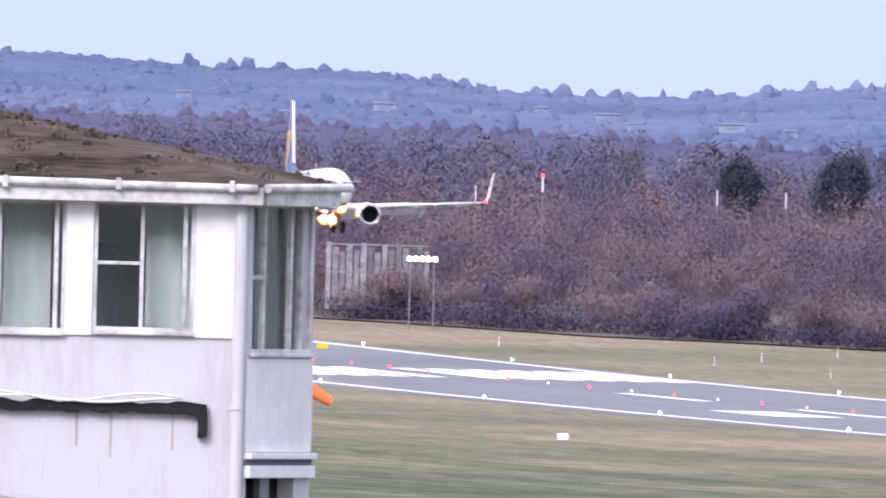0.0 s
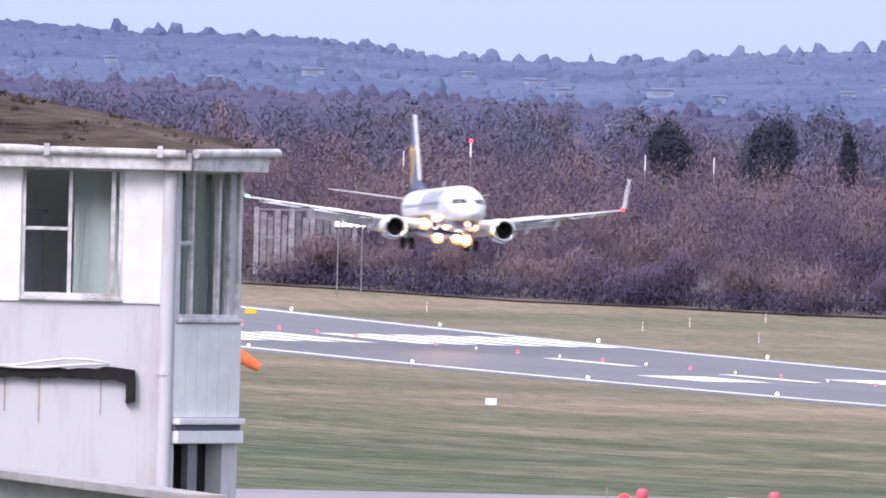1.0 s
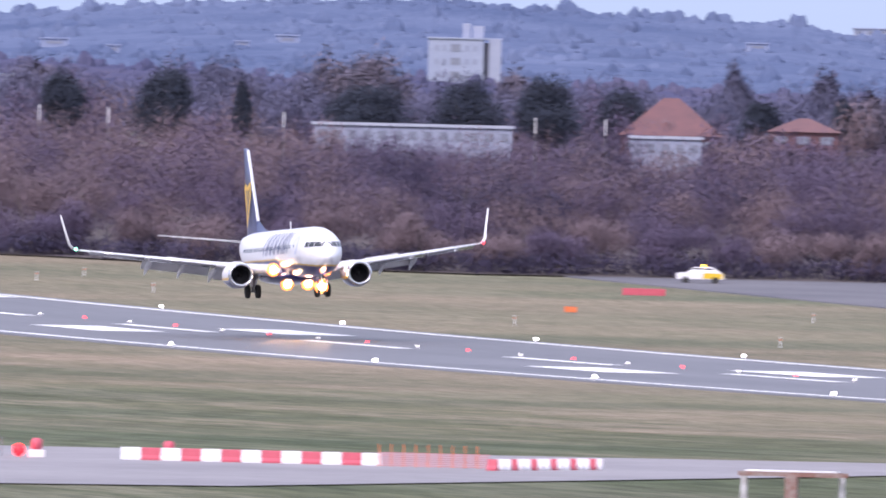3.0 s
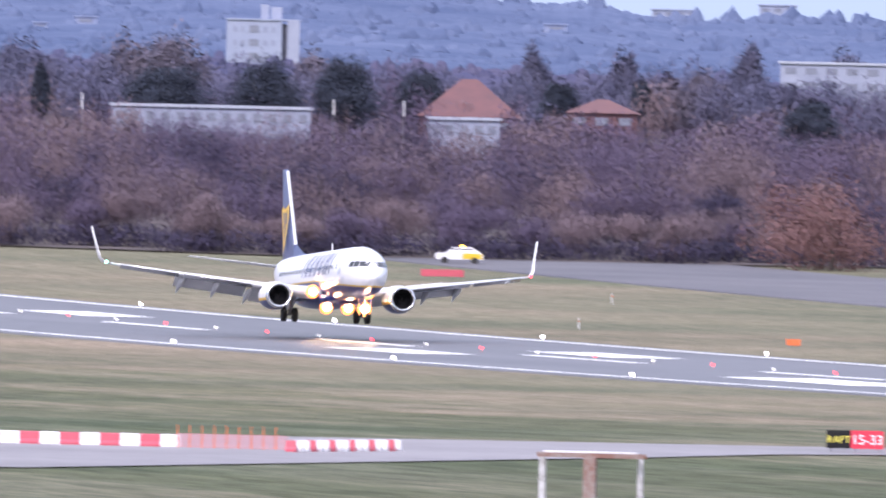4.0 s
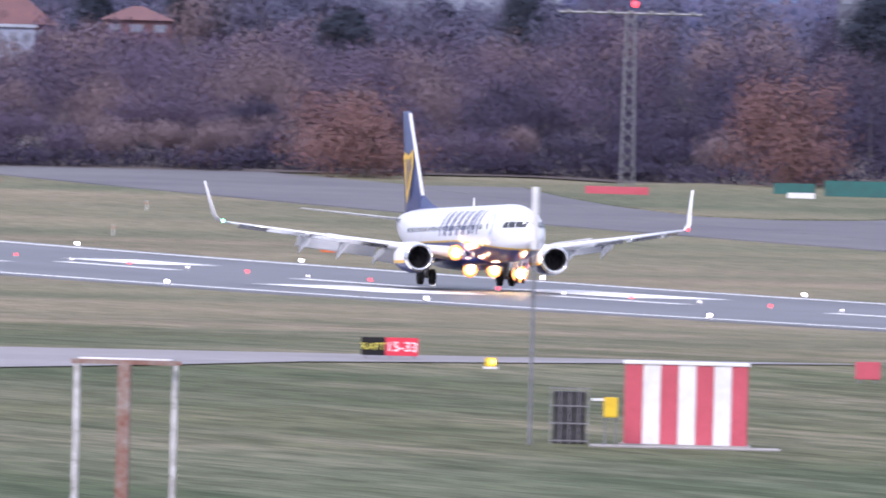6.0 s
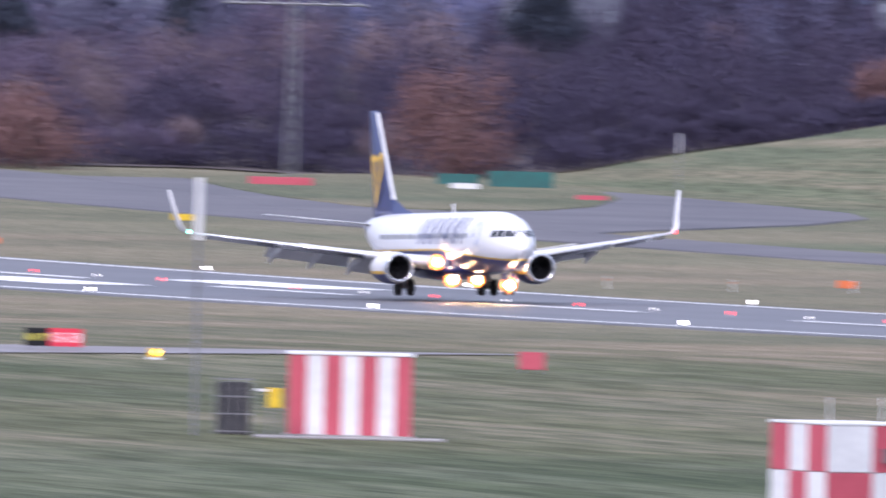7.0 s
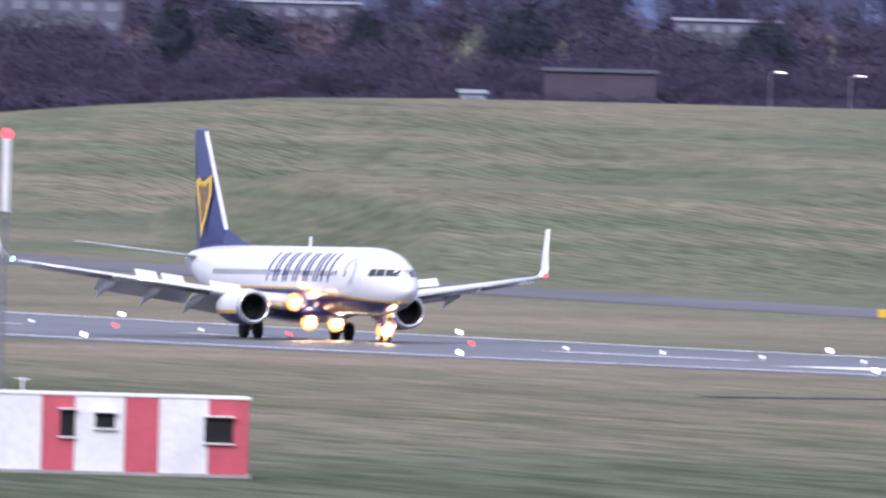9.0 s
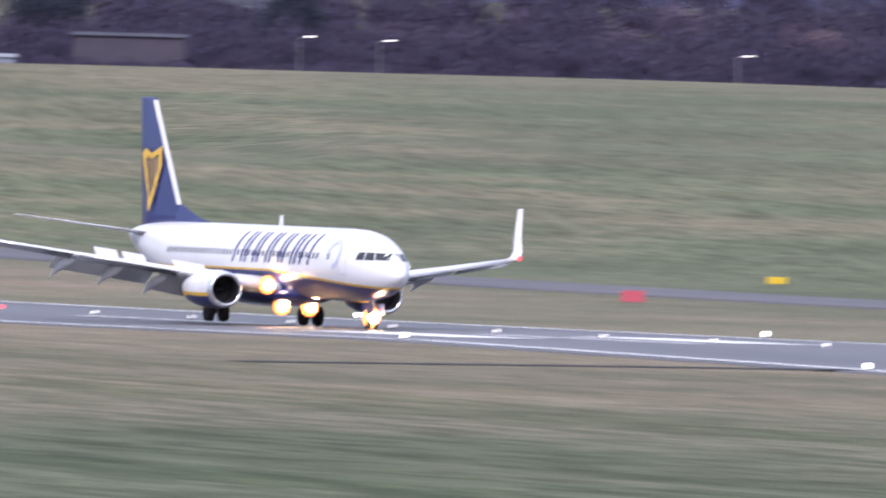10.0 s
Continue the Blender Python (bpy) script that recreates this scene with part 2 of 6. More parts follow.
def loft(bm, rings, caps=True, smooth=True, mi=0):
    """Skin through rings of equal point count."""
    vs = [[bm.verts.new(p) for p in ring] for ring in rings]
    n = len(vs[0])
    for a, b in zip(vs, vs[1:]):
        for i in range(n):
            f = bm.faces.new((a[i], a[(i + 1) % n], b[(i + 1) % n], b[i]))
            f.smooth, f.material_index = smooth, mi
    if caps:
        for ring in (vs[0][::-1], vs[-1]):
            f = bm.faces.new(ring)
            f.material_index = mi
    return vs


def soup(name, verts, faces, material, parent=None):
    me = bpy.data.meshes.new(name)
    me.from_pydata(verts, [], faces)
    me.materials.append(material)
    ob = new(name, me)
    if parent:
        ob.parent = parent
    return ob


def empty(name, x=0, y=0, z=0, turn=0):
    ob = new(name)
    ob.matrix_basis = pose(x, y, z, 0, 0, turn)
    return ob


def station(bearing, d):
    """Plan position at a compass bearing (degrees from +y towards -x) and distance from the viewing terrace."""
    a = radians(bearing)
    return EYE[0] - math.sin(a) * d, EYE[1] + math.cos(a) * d


# ---- lie of the land ----
def ramp(v, a, b):
    q = min(1.0, max(0.0, (v - a) / (b - a)))
    return q * q * (3 - 2 * q)


def runway_z(x):
    q = (min(720.0, max(-320.0, x)) - 350) / 400
    return -0.0084 * q + 1.9415 * q * q + 0.0537 * q ** 3


RIDGE = [(60, -0.16), (66.3, -0.154), (67.5, -0.15), (68.25, -0.151), (68.9, -0.156), (69.4, -0.169), (69.9, -0.201), (70.2, -0.231), (70.6, -0.305), (71.03, -0.374), (71.25, -0.413), (71.7, -0.45), (72.2, -0.52), (90, -0.6)]
RIDGE_AT = [(60, 1830), (69, 1830), (70.2, 1895), (71.2, 1950), (73, 1970)]
BANK_AT = [(60, 1380), (66.4, 1410), (68.9, 1535), (69.6, 1650), (70.2, 1800), (71.2, 1915), (73, 1945)]
FOLD = [(60, -0.30), (69.08, -0.343), (69.4, -0.384), (69.7, -0.445), (70.0, -0.52), (90, -0.7)]


def table(rows, v):
    return float(np.interp(v, [r[0] for r in rows], [r[1] for r in rows]))


def land(x, y):
    z = runway_z(x)
    dx, dy = x - EYE[0], y - EYE[1]
    d = math.hypot(dx, dy)
    b = math.degrees(math.atan2(-dx, dy))
    if abs(y) < 27 and x < 1400:
        z -= 0.1 * (1 - ramp(abs(y), 23.5, 26.5))
    if 55 < b < 73 and d > 1150:
        side = ramp(b, 55, 62) * (1 - ramp(b, 71.2, 72.4))
        far = table(RIDGE_AT, b)
        top = EYE[2] + far * math.tan(radians(table(RIDGE, b)))
        near = table(BANK_AT, b)
        rise = ramp(d, near + 170 * (1 - ramp(b, 69.2, 70.2)) * ramp(b, 67.5, 68.6), far + 30)
        fold_d = max(near + 90, 1560 + 25 * (b - 66))
        bank = EYE[2] + fold_d * math.tan(radians(table(FOLD, b)))
        h1 = z + (top - z) * rise * side
        h2 = bank * ramp(d, near, fold_d) * (1 - 0.35 * ramp(d, fold_d, fold_d + 60)) * side * (1 - ramp(b, 69.5, 70.0))
        z = max(h1, min(h2, h1 + 6.5))
        if d > far + 30:
            z -= 3.0 * ramp(d, far + 30, far + 140) * side
    if d > 1980:
        z = max(z, z + 11 * ramp(d, 2020, 2900))
    z += 0.25 * noise.noise((x * 0.02, y * 0.02, 0)) * ramp(y, 150, 190)
    return z


def build_ground():
    bearings = list(np.arange(64.0, 80.01, 0.12))
    bearings += list(np.arange(82.0, 422.1, 10.0))
    ds = [0.01, 60, 150, 300, 450] + list(np.arange(560, 2080, 9.0)) + [2150, 2250, 2400, 2600, 2900, 3400, 4000, 4900]
    verts, faces = [], []
    for b in bearings:
        for d in ds:
            x, y = station(b, d)
            verts.append((x, y, land(x, y)))
    n, k = len(bearings), len(ds)
    for i in range(n):
        for j in range(k - 1):
            a, c = i * k + j, ((i + 1) % n) * k + j
            faces.append((a, a + 1, c + 1, c))
    ob = soup("ground", verts, faces, TURF)
    for p in ob.data.polygons:
        p.use_smooth = True
    return tagged(ob, "mown winter airfield grass in green and straw bands", "grass", kind="structure")


build_ground()


def strip(name, pts, material, lift, label, category):
    """Paved strip: pts are (x, y_low, y_high) stations along x."""
    v, f = [], []
    for x, a, b in pts:
        for y, dz in ((a - 0.3, -0.5), (a, 0), ((a + b) / 2, 0), (b, 0), (b + 0.3, -0.5)):
            v.append((x, y, runway_z(x) + lift + dz))
    for i in range(len(pts) - 1):
        for j in range(4):
            q = i * 5 + j
            f.append((q, q + 5, q + 6, q + 1))
    # turned-down edges give the slab its thickness
    ob = soup(name, v, f, material)
    return tagged(ob, label, category, kind="structure")


strip("runway", [(x, -24.5, 24.5) for x in range(-420, 1500, 10)], ASPHALT, 0.02, "damp grey asphalt runway with white markings", "runway")


def mark(x0, x1, y0, y1):
    v, f = [], []
    xs = np.linspace(x0, x1, max(2, int((x1 - x0) / 10) + 1))
    for x in xs:
        v += [(x, y0, runway_z(x) + 0.05), (x, y1, runway_z(x) + 0.05)]
    for i in range(len(xs) - 1):
        f.append((2 * i, 2 * i + 2, 2 * i + 3, 2 * i + 1))
    ob = soup("runway_marking", v, f, PAINT)
    return tagged(ob, "worn white painted runway marking", "marking", "runway markings", "structure")


for side in (-1, 1):
    mark(-300, 1400, side * 22 - 0.55, side * 22 + 0.55)
for x in range(15, 1300, 60):
    mark(x, x + 30, -0.7, 0.7)
for x0, x1 in ((88, 110), (238, 260), (675, 697)):
    for side in (-1, 1):
        mark(x0, x1, min(side * 5, side * 11), max(side * 5, side * 11))
for side in (-1, 1):
    mark(345, 377, min(side * 5, side * 12.5), max(side * 5, side * 12.5))
for k in range(6):
    for side in (-1, 1):
        y = side * (3.0 + 3.3 * k)
        mark(-80, -40, y - 1.1, y + 1.1)


# ---- woods and distance ----
rng = np.random.default_rng(5)


def twig_cloud(px, py, pz, rx, rz, n, size, up=0.5, thin=0.085):
    """n slivers in a crown of half-width rx and half-height rz about a point; lumpy outline."""
    v = rng.normal(size=(n, 3))
    v /= np.linalg.norm(v, axis=1)[:, None]
    lump = 1 + 0.28 * np.sin(v[:, 0] * 5.1 + px) * np.sin(v[:, 2] * 4.3 + py)
    r = rng.random(n) ** 0.36 * lump
    c = np.stack([px + v[:, 0] * rx * r, py + v[:, 1] * rx * r, pz + v[:, 2] * rz * r], 1)
    # slivers hug the crown's rounded surface, with some scatter
    face = v + rng.normal(size=(n, 3)) * 0.42
    face[:, 2] += 0.25
    face /= np.linalg.norm(face, axis=1)[:, None]
    d = rng.normal(size=(n, 3)) * 0.6
    d[:, 2] += up * 2
    d -= (d * face).sum(1)[:, None] * face
    d /= np.linalg.norm(d, axis=1)[:, None]
    w = np.cross(face, d)
    L = size * (0.6 + 0.8 * rng.random(n))[:, None]
    return np.stack([c - w * L * thin, c + w * L * thin, c + d * L], 1).reshape(-1, 3)


def tri_object(name, blocks, material, parent=None):
    v = np.concatenate(blocks)
    me = bpy.data.meshes.new(name)
    n = len(v)
    me.vertices.add(n)
    me.vertices.foreach_set("co", v.ravel().astype(np.float32))
    me.loops.add(n)
    me.loops.foreach_set("vertex_index", np.arange(n, dtype=np.int32))
    me.polygons.add(n // 3)
    me.polygons.foreach_set("loop_start", np.arange(0, n, 3, dtype=np.int32))
    me.update(calc_edges=True)
    me.materials.append(material)
    ob = new(name, me)
    if parent:
        ob.parent = parent
    return ob


EDGE = [(60, 1960), (71.4, 1962), (72.0, 1984), (73.0, 1961), (74.4, 1946), (75.2, 1957), (75.6, 1975), (76.0, 1985), (76.5, 2020), (77.2, 2056), (90, 2060)]
TOPS = [(60, -0.02), (66.0, 0.015), (69.0, 0.005), (70.5, 0.015), (71.5, 0.01), (72.5, 0.0), (73.4, -0.004), (74.6, -0.008), (75.0, 0.004), (75.5, 0.025), (76.0, 0.055), (80, 0.085)]


ball = bmesh.new()
bmesh.ops.create_icosphere(ball, subdivisions=2, radius=1.0)
ball.verts.index_update()
BALL = np.array([q.co[:] for q in ball.verts])
BALL_TRIS = np.array([[q.index for q in f.verts] for f in ball.faces])
ball.free()


def build_woods():
    heaps = {"mauve": [], "tan": [], "dark": [], "far": []}
    trunks = bmesh.new()

    def crown(kind, x, y, g, h, w, n, size):
        """A bush or tree of several rounded lobes."""
        thin = 0.06 if size < 0.8 else 0.085
        k = 3 if h > 7 else 2
        for _ in range(k):
            a, q = rng.random() * 6.28, rng.random()
            px, py, pz = x + math.cos(a) * w * 0.4, y + math.sin(a) * w * 0.4, g + h * (0.35 + 0.38 * q)
            rx, rz = w * (0.75 - 0.2 * q), h * (0.34 - 0.06 * q)
            heaps[kind].append(twig_cloud(px, py, pz, rx, rz, n // k, size, 0.9, thin))

    for row in range(7):
        for b in np.arange(65.5, 78.2, 0.1):
            bb = b + rng.normal() * 0.05
            d = table(EDGE, bb) + 6 + row * 17 + rng.random() * 14
            x, y = station(bb, d)
            g = land(x, y)
            swell = 0.03 * noise.noise((bb * 2.2, row * 0.7, 2.0))
            top = EYE[2] + d * math.tan(radians(table(TOPS, bb) + swell + rng.normal() * 0.012))
            frac = (0.36, 0.55, 0.72, 0.86, 0.95, 1.0, 1.0)[row] * (0.85 + 0.3 * rng.random())
            h = max(3.5, (top - g) * frac)
            tone = noise.noise((bb * 3.1, row * 0.8, 7.0)) + rng.normal() * 0.25
            # past 74.6 haze brightening is put in as paler twigs; below 72.8 darker
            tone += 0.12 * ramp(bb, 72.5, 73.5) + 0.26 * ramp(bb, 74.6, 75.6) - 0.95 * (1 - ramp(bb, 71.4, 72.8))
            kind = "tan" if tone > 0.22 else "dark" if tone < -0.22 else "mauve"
            w = 2.6 + 0.17 * h + rng.random() * 1.2
            crown(kind, x, y, g, h, w, 2100 if row < 4 else 1250, 0.6)
            # a skirt of darker twigs round the foot of the front row
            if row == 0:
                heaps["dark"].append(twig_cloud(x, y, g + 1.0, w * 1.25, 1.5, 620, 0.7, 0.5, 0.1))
            if row < 3 and rng.random() < 0.3:
                tube(trunks, (x, y, g - 0.2), (x + rng.normal() * 0.7, y + rng.normal() * 0.7, g + h * 0.85), 0.13, 0.03, 5)
    for row in range(9):
        for b in np.arange(65.5, 78.2, 0.13):
            bb = b + rng.normal() * 0.07
            d = 2110 + row * 62 + rng.random() * 50
            x, y = station(bb, d)
            g = land(x, y)
            rise = 0.13
            lim = table(TOPS, bb) + rise * min(1.0, row / 6)
            if bb < 71.3 and row > 4:
                lim += 0.05 * (row - 4) * ramp(-bb, -71.3, -70.8)
            if 72.1 < bb < 75.0 and row < 3:
                lim = table(TOPS, bb) - 0.015
            top = EYE[2] + d * math.tan(radians(lim + 0.045 * noise.noise((bb * 2.6, row * 0.9, 5.0)) + rng.normal() * 0.014))
            h = max(5.0, (top - g) * (0.9 + 0.2 * rng.random()))
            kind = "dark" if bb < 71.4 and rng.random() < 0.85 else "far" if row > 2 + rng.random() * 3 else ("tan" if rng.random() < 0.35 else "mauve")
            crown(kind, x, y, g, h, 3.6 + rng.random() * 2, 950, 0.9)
    # dense low scrub hides the foot of the buildings beyond
    for b0, b1, d, e, kind in ((74.24, 74.94, 2180, -0.06, "mauve"), (73.7, 74.02, 2160, -0.088, "mauve"), (73.3, 73.62, 2200, -0.03, "tan"), (72.2, 73.0, 2560, 0.088, "far"), (69.8, 70.42, 2260, 0.082, "dark"), (69.1, 69.55, 2300, 0.08, "dark"), (71.02, 71.52, 2300, 0.1, "dark")):
        for b in np.arange(b0, b1, 0.045):
            x, y = station(b, d + 12 * rng.random())
            g = land(x, y)
            top = EYE[2] + d * math.tan(radians(e + 0.012 * rng.normal()))
            crown(kind, x, y, g, (top - g) * 1.05, 3.0 + rng.random(), 1500, 0.75)
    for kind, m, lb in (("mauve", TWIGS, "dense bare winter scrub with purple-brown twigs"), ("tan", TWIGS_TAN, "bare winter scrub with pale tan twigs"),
                        ("dark", TWIGS_DARK, "dark tangled winter scrub"), ("far", TWIGS_FAR, "hazy mauve winter woodland behind the airfield")):
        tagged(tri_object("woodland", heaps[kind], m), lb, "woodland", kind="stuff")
    tagged(link("woodland_trunks", trunks, BARK), "pale thin trunks among bare scrub", "trunks", kind="stuff")


build_woods()


def woodland_floor():
    """Dark leaf litter under the scrub, laid over the turf from the woodland edge to the far woods."""
    bs = np.arange(65.0, 78.6, 0.1)
    steps = [0, 8, 16, 28, 44, 64, 90, 130, 200, 320, 500]
    v, f = [], []
    for b in bs:
        for q in steps:
            x, y = station(b, table(EDGE, b) + 2 + q)
            v.append((x, y, land(x, y) + 0.15))
    k = len(steps)
    for i in range(len(bs) - 1):
        for j in range(k - 1):
            a = i * k + j
            f.append((a, a + k, a + k + 1, a + 1))
    return tagged(soup("woodland_floor", v, f, LITTER), "dark leaf litter under bare scrub", "ground", kind="structure")


woodland_floor()


def tree(name, bearing, d, z0, w, h, needles, label, category, n=9500, size=0.5, lobes=11):
    """Trunk, limbs and a lobed crown of slivers; w, h are the crown's width and height, z0 its foot."""
    x, y = station(bearing, d)
    g = land(x, y)
    root = empty(name, x, y, g)
    hh = z0 + h - g
    bm = bmesh.new()
    tube(bm, (0, 0, -0.3), (0, 0, hh * 0.7), 0.3, 0.1, 8)
    for k in range(6):
        a = k * 1.05 + 0.3
        tube(bm, (0, 0, hh * (0.25 + 0.07 * k)), (math.cos(a) * w * 0.3, math.sin(a) * w * 0.3, hh * (0.45 + 0.07 * k)), 0.1, 0.03, 5)
    part("trunk", bm, BARK, root)
    blocks = []
    lo = z0 - g
    taper = 0.2 if needles is NEEDLES else 0.0
    for k in range(lobes):
        a, q = rng.random() * 6.28, rng.random()
        px, py, pz, rx, rz = math.cos(a) * w * (0.34 - taper * q), math.sin(a) * w * (0.34 - taper * q), lo + h * (0.22 + 0.52 * q), w * (0.34 - 0.14 * q), h * 0.28
        blocks.append(twig_cloud(px, py, pz, rx, rz, n // lobes, size, 0.4, 0.11))
    blocks.append(twig_cloud(0, 0, lo + h * 0.5, w * 0.3, h * 0.5, n // 4, size, 0.4, 0.17))
    tri_object("crown", blocks, needles, root)
    return tagged(root, label, category)


def elev(d, e):
    return EYE[2] + d * math.tan(radians(e))


def evergreen(b0, b1, e0, e1, d, label="dark evergreen tree rising above bare woods"):
    w = d * radians(abs(b0 - b1))
    z0, z1 = elev(d, min(e0, -0.07)), elev(d, e1)
    return tree("evergreen_tree", (b0 + b1) / 2, d, z0, w, z1 - z0, NEEDLES, label, "tree")


evergreen(75.67, 75.52, -0.03, 0.135, 2130)
evergreen(75.393, 75.198, -0.03, 0.152, 2150)
evergreen(75.11, 75.045, 0.03, 0.1, 2300)
evergreen(74.868, 74.568, -0.01, 0.118, 2240, "broad dark evergreen behind a long white building")
evergreen(74.547, 74.324, -0.01, 0.146, 2300, "pair of dark round evergreens before a tower block")
evergreen(74.299, 74.092, -0.07, 0.149, 2140, "tall dark evergreen between houses")
evergreen(74.067, 73.903, -0.01, 0.117, 2350)
evergreen(73.65, 73.5, 0.0, 0.09, 2400)
evergreen(73.40, 73.30, 0.0, 0.10, 2380)
evergreen(72.94, 72.78, -0.06, 0.05, 2200)
evergreen(72.43, 72.28, 0.0, 0.11, 2350)
evergreen(71.45, 71.2, -0.03, 0.16, 2150)
evergreen(69.752, 69.625, -0.02, 0.114, 2150)
evergreen(69.606, 69.381, -0.02, 0.112, 2170)
evergreen(69.2, 69.08, -0.02, 0.09, 2200)
evergreen(68.826, 68.57, -0.03, 0.14, 2130)
evergreen(68.1, 67.9, -0.02, 0.1, 2150)


def russet(b0, b1, e0, e1, d, label):
    w = d * radians(abs(b0 - b1))
    z0, z1 = land(*station((b0 + b1) / 2, d)) - 0.6, elev(d, e1)
    return tree("russet_bush", (b0 + b1) / 2, d, z0, w, z1 - z0, TWIGS_RED, label, "bush", 7000, 0.55, 12)


russet(73.02, 72.56, -0.44, -0.16, 1955, "rounded russet willow bush at the woodland edge")
russet(71.75, 71.4, -0.3, -0.08, 1958, "russet bush with bare twigs before dark scrub")
russet(70.43, 70.17, -0.27, -0.04, 1985, "russet bush behind a grass mound")

# tan twigs with the blue-grey of distance haze mixed into their colour
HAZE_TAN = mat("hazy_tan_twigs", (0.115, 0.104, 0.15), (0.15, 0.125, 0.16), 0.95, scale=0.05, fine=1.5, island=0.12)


def hazy_tree(b0, b1, e1, d, m, label):
    w = d * radians(b0 - b1)
    z0, z1 = elev(d, -0.06), elev(d, e1)
    return tree("bare_tree", (b0 + b1) / 2, d, z0, w, z1 - z0, m, label, "tree", 5200, 0.9, 10)


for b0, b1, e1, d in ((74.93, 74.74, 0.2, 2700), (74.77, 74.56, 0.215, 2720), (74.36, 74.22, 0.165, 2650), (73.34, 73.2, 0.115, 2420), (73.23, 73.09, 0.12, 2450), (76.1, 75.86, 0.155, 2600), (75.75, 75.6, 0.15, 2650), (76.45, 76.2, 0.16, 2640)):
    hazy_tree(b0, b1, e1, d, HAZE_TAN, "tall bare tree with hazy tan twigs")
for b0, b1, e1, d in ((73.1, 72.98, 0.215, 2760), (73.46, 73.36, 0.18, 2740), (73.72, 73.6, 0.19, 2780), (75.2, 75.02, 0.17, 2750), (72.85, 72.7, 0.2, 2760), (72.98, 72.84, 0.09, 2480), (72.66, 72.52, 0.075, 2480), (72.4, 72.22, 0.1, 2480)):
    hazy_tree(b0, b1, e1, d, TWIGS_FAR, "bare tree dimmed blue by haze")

# blue distance haze is put into the hill colours, with a faint glow
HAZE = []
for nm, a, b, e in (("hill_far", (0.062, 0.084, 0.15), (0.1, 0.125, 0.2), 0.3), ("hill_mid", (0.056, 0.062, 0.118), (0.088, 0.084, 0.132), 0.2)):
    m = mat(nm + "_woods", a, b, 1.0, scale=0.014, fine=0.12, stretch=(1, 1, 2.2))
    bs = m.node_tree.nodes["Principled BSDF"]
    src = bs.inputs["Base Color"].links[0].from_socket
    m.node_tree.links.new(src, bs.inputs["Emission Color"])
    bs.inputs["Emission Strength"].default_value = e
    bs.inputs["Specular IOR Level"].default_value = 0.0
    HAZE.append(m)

SKYLINE = [(60, 0.3), (72.0, 0.27), (72.77, 0.286), (73.02, 0.288), (73.26, 0.274), (73.5, 0.317), (73.75, 0.319), (74.02, 0.333), (74.67, 0.357), (74.94, 0.347), (75.3, 0.332), (75.75, 0.294), (76.1, 0.294), (76.35, 0.304), (76.63, 0.346), (77.1, 0.35), (77.5, 0.372), (77.73, 0.382), (90, 0.4)]


def hill(name, d0, d1, rows, material, offset, label):
    """Wooded hillside seen far off: rises from d0 to its crest at d1, its crest broken by tree crowns."""
    bs = np.arange(64.5, 79.5, 0.008)
    verts, faces = [], []
    nr = 64
    for b in bs:
        crest = table(rows, b) + offset
        for j in range(nr):
            q = j / (nr - 1)
            d = d0 + (d1 - d0) * q
            e = -0.12 + (crest + 0.12) * q ** 0.8
            n = 0.8 * noise.noise((b * 3, q * 4, d1 * 0.01)) + 0.9 * (0.5 - abs(noise.noise((b * 11, q * 16, 6.0)))) + 0.55 * (0.5 - abs(noise.noise((b * 30, q * 40, 3.0)))) + 0.25 * noise.noise((b * 90, q * 60, 1.0))
            x, y = station(b, d)
            crown = 0.014 * abs(noise.noise((b * 17, q * 50, 11.0))) + 0.01 * max(0.0, noise.noise((b * 55, q * 70, 12.0))) if q > 0.8 else 0.0
            verts.append((x, y, EYE[2] + d * math.tan(radians(e - 0.012 + 0.008 * n + crown))))
    k = nr
    for i in range(len(bs) - 1):
        for j in range(nr - 1):
            a = i * k + j
            faces.append((a, a + k, a + k + 1, a + 1))
    ob = soup(name, verts, faces, material)
    for p in ob.data.polygons:
        p.use_smooth = True
    return tagged(ob, label, "hill", kind="structure")


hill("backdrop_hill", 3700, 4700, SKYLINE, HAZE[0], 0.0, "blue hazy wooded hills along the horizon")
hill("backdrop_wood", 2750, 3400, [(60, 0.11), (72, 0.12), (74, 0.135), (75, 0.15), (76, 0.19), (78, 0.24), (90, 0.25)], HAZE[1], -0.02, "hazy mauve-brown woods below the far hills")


def canopy(d0, d1, rows, offset, material, count, crest_count, size, label, b0=65.0, b1=78.4):
    """Tree crowns standing on a far hillside, thickest along its crest."""
    blocks = []
    for k in range(count + crest_count):
        b = b0 + (b1 - b0) * rng.random()
        q = 0.2 + 0.78 * rng.random() if k < count else 0.96 + 0.04 * rng.random()
        d = d0 + (d1 - d0) * q
        e = -0.12 + (table(rows, b) + offset + 0.12) * q ** 0.8 - 0.012
        x, y = station(b, d)
        w = size * (0.5 + 0.8 * rng.random())
        h = w * (0.7 + 0.8 * rng.random() ** 2) * (1.0 if k < count else 1.15)
        z = EYE[2] + d * math.tan(radians(e)) + 0.1 * h
        r = 1 + 0.12 * rng.normal(size=(len(BALL), 1))
        taper = 1 - 0.2 * rng.random() * BALL[:, 2:3]
        p = BALL * np.array([w, w, h]) * np.clip(r, 0.6, 1.5) * np.concatenate([taper, taper, np.ones_like(taper)], 1) + np.array([x, y, z])
        blocks.append(p[BALL_TRIS].reshape(-1, 3))
    return tagged(tri_object("far_canopy", blocks, material), label, "woodland", kind="stuff")


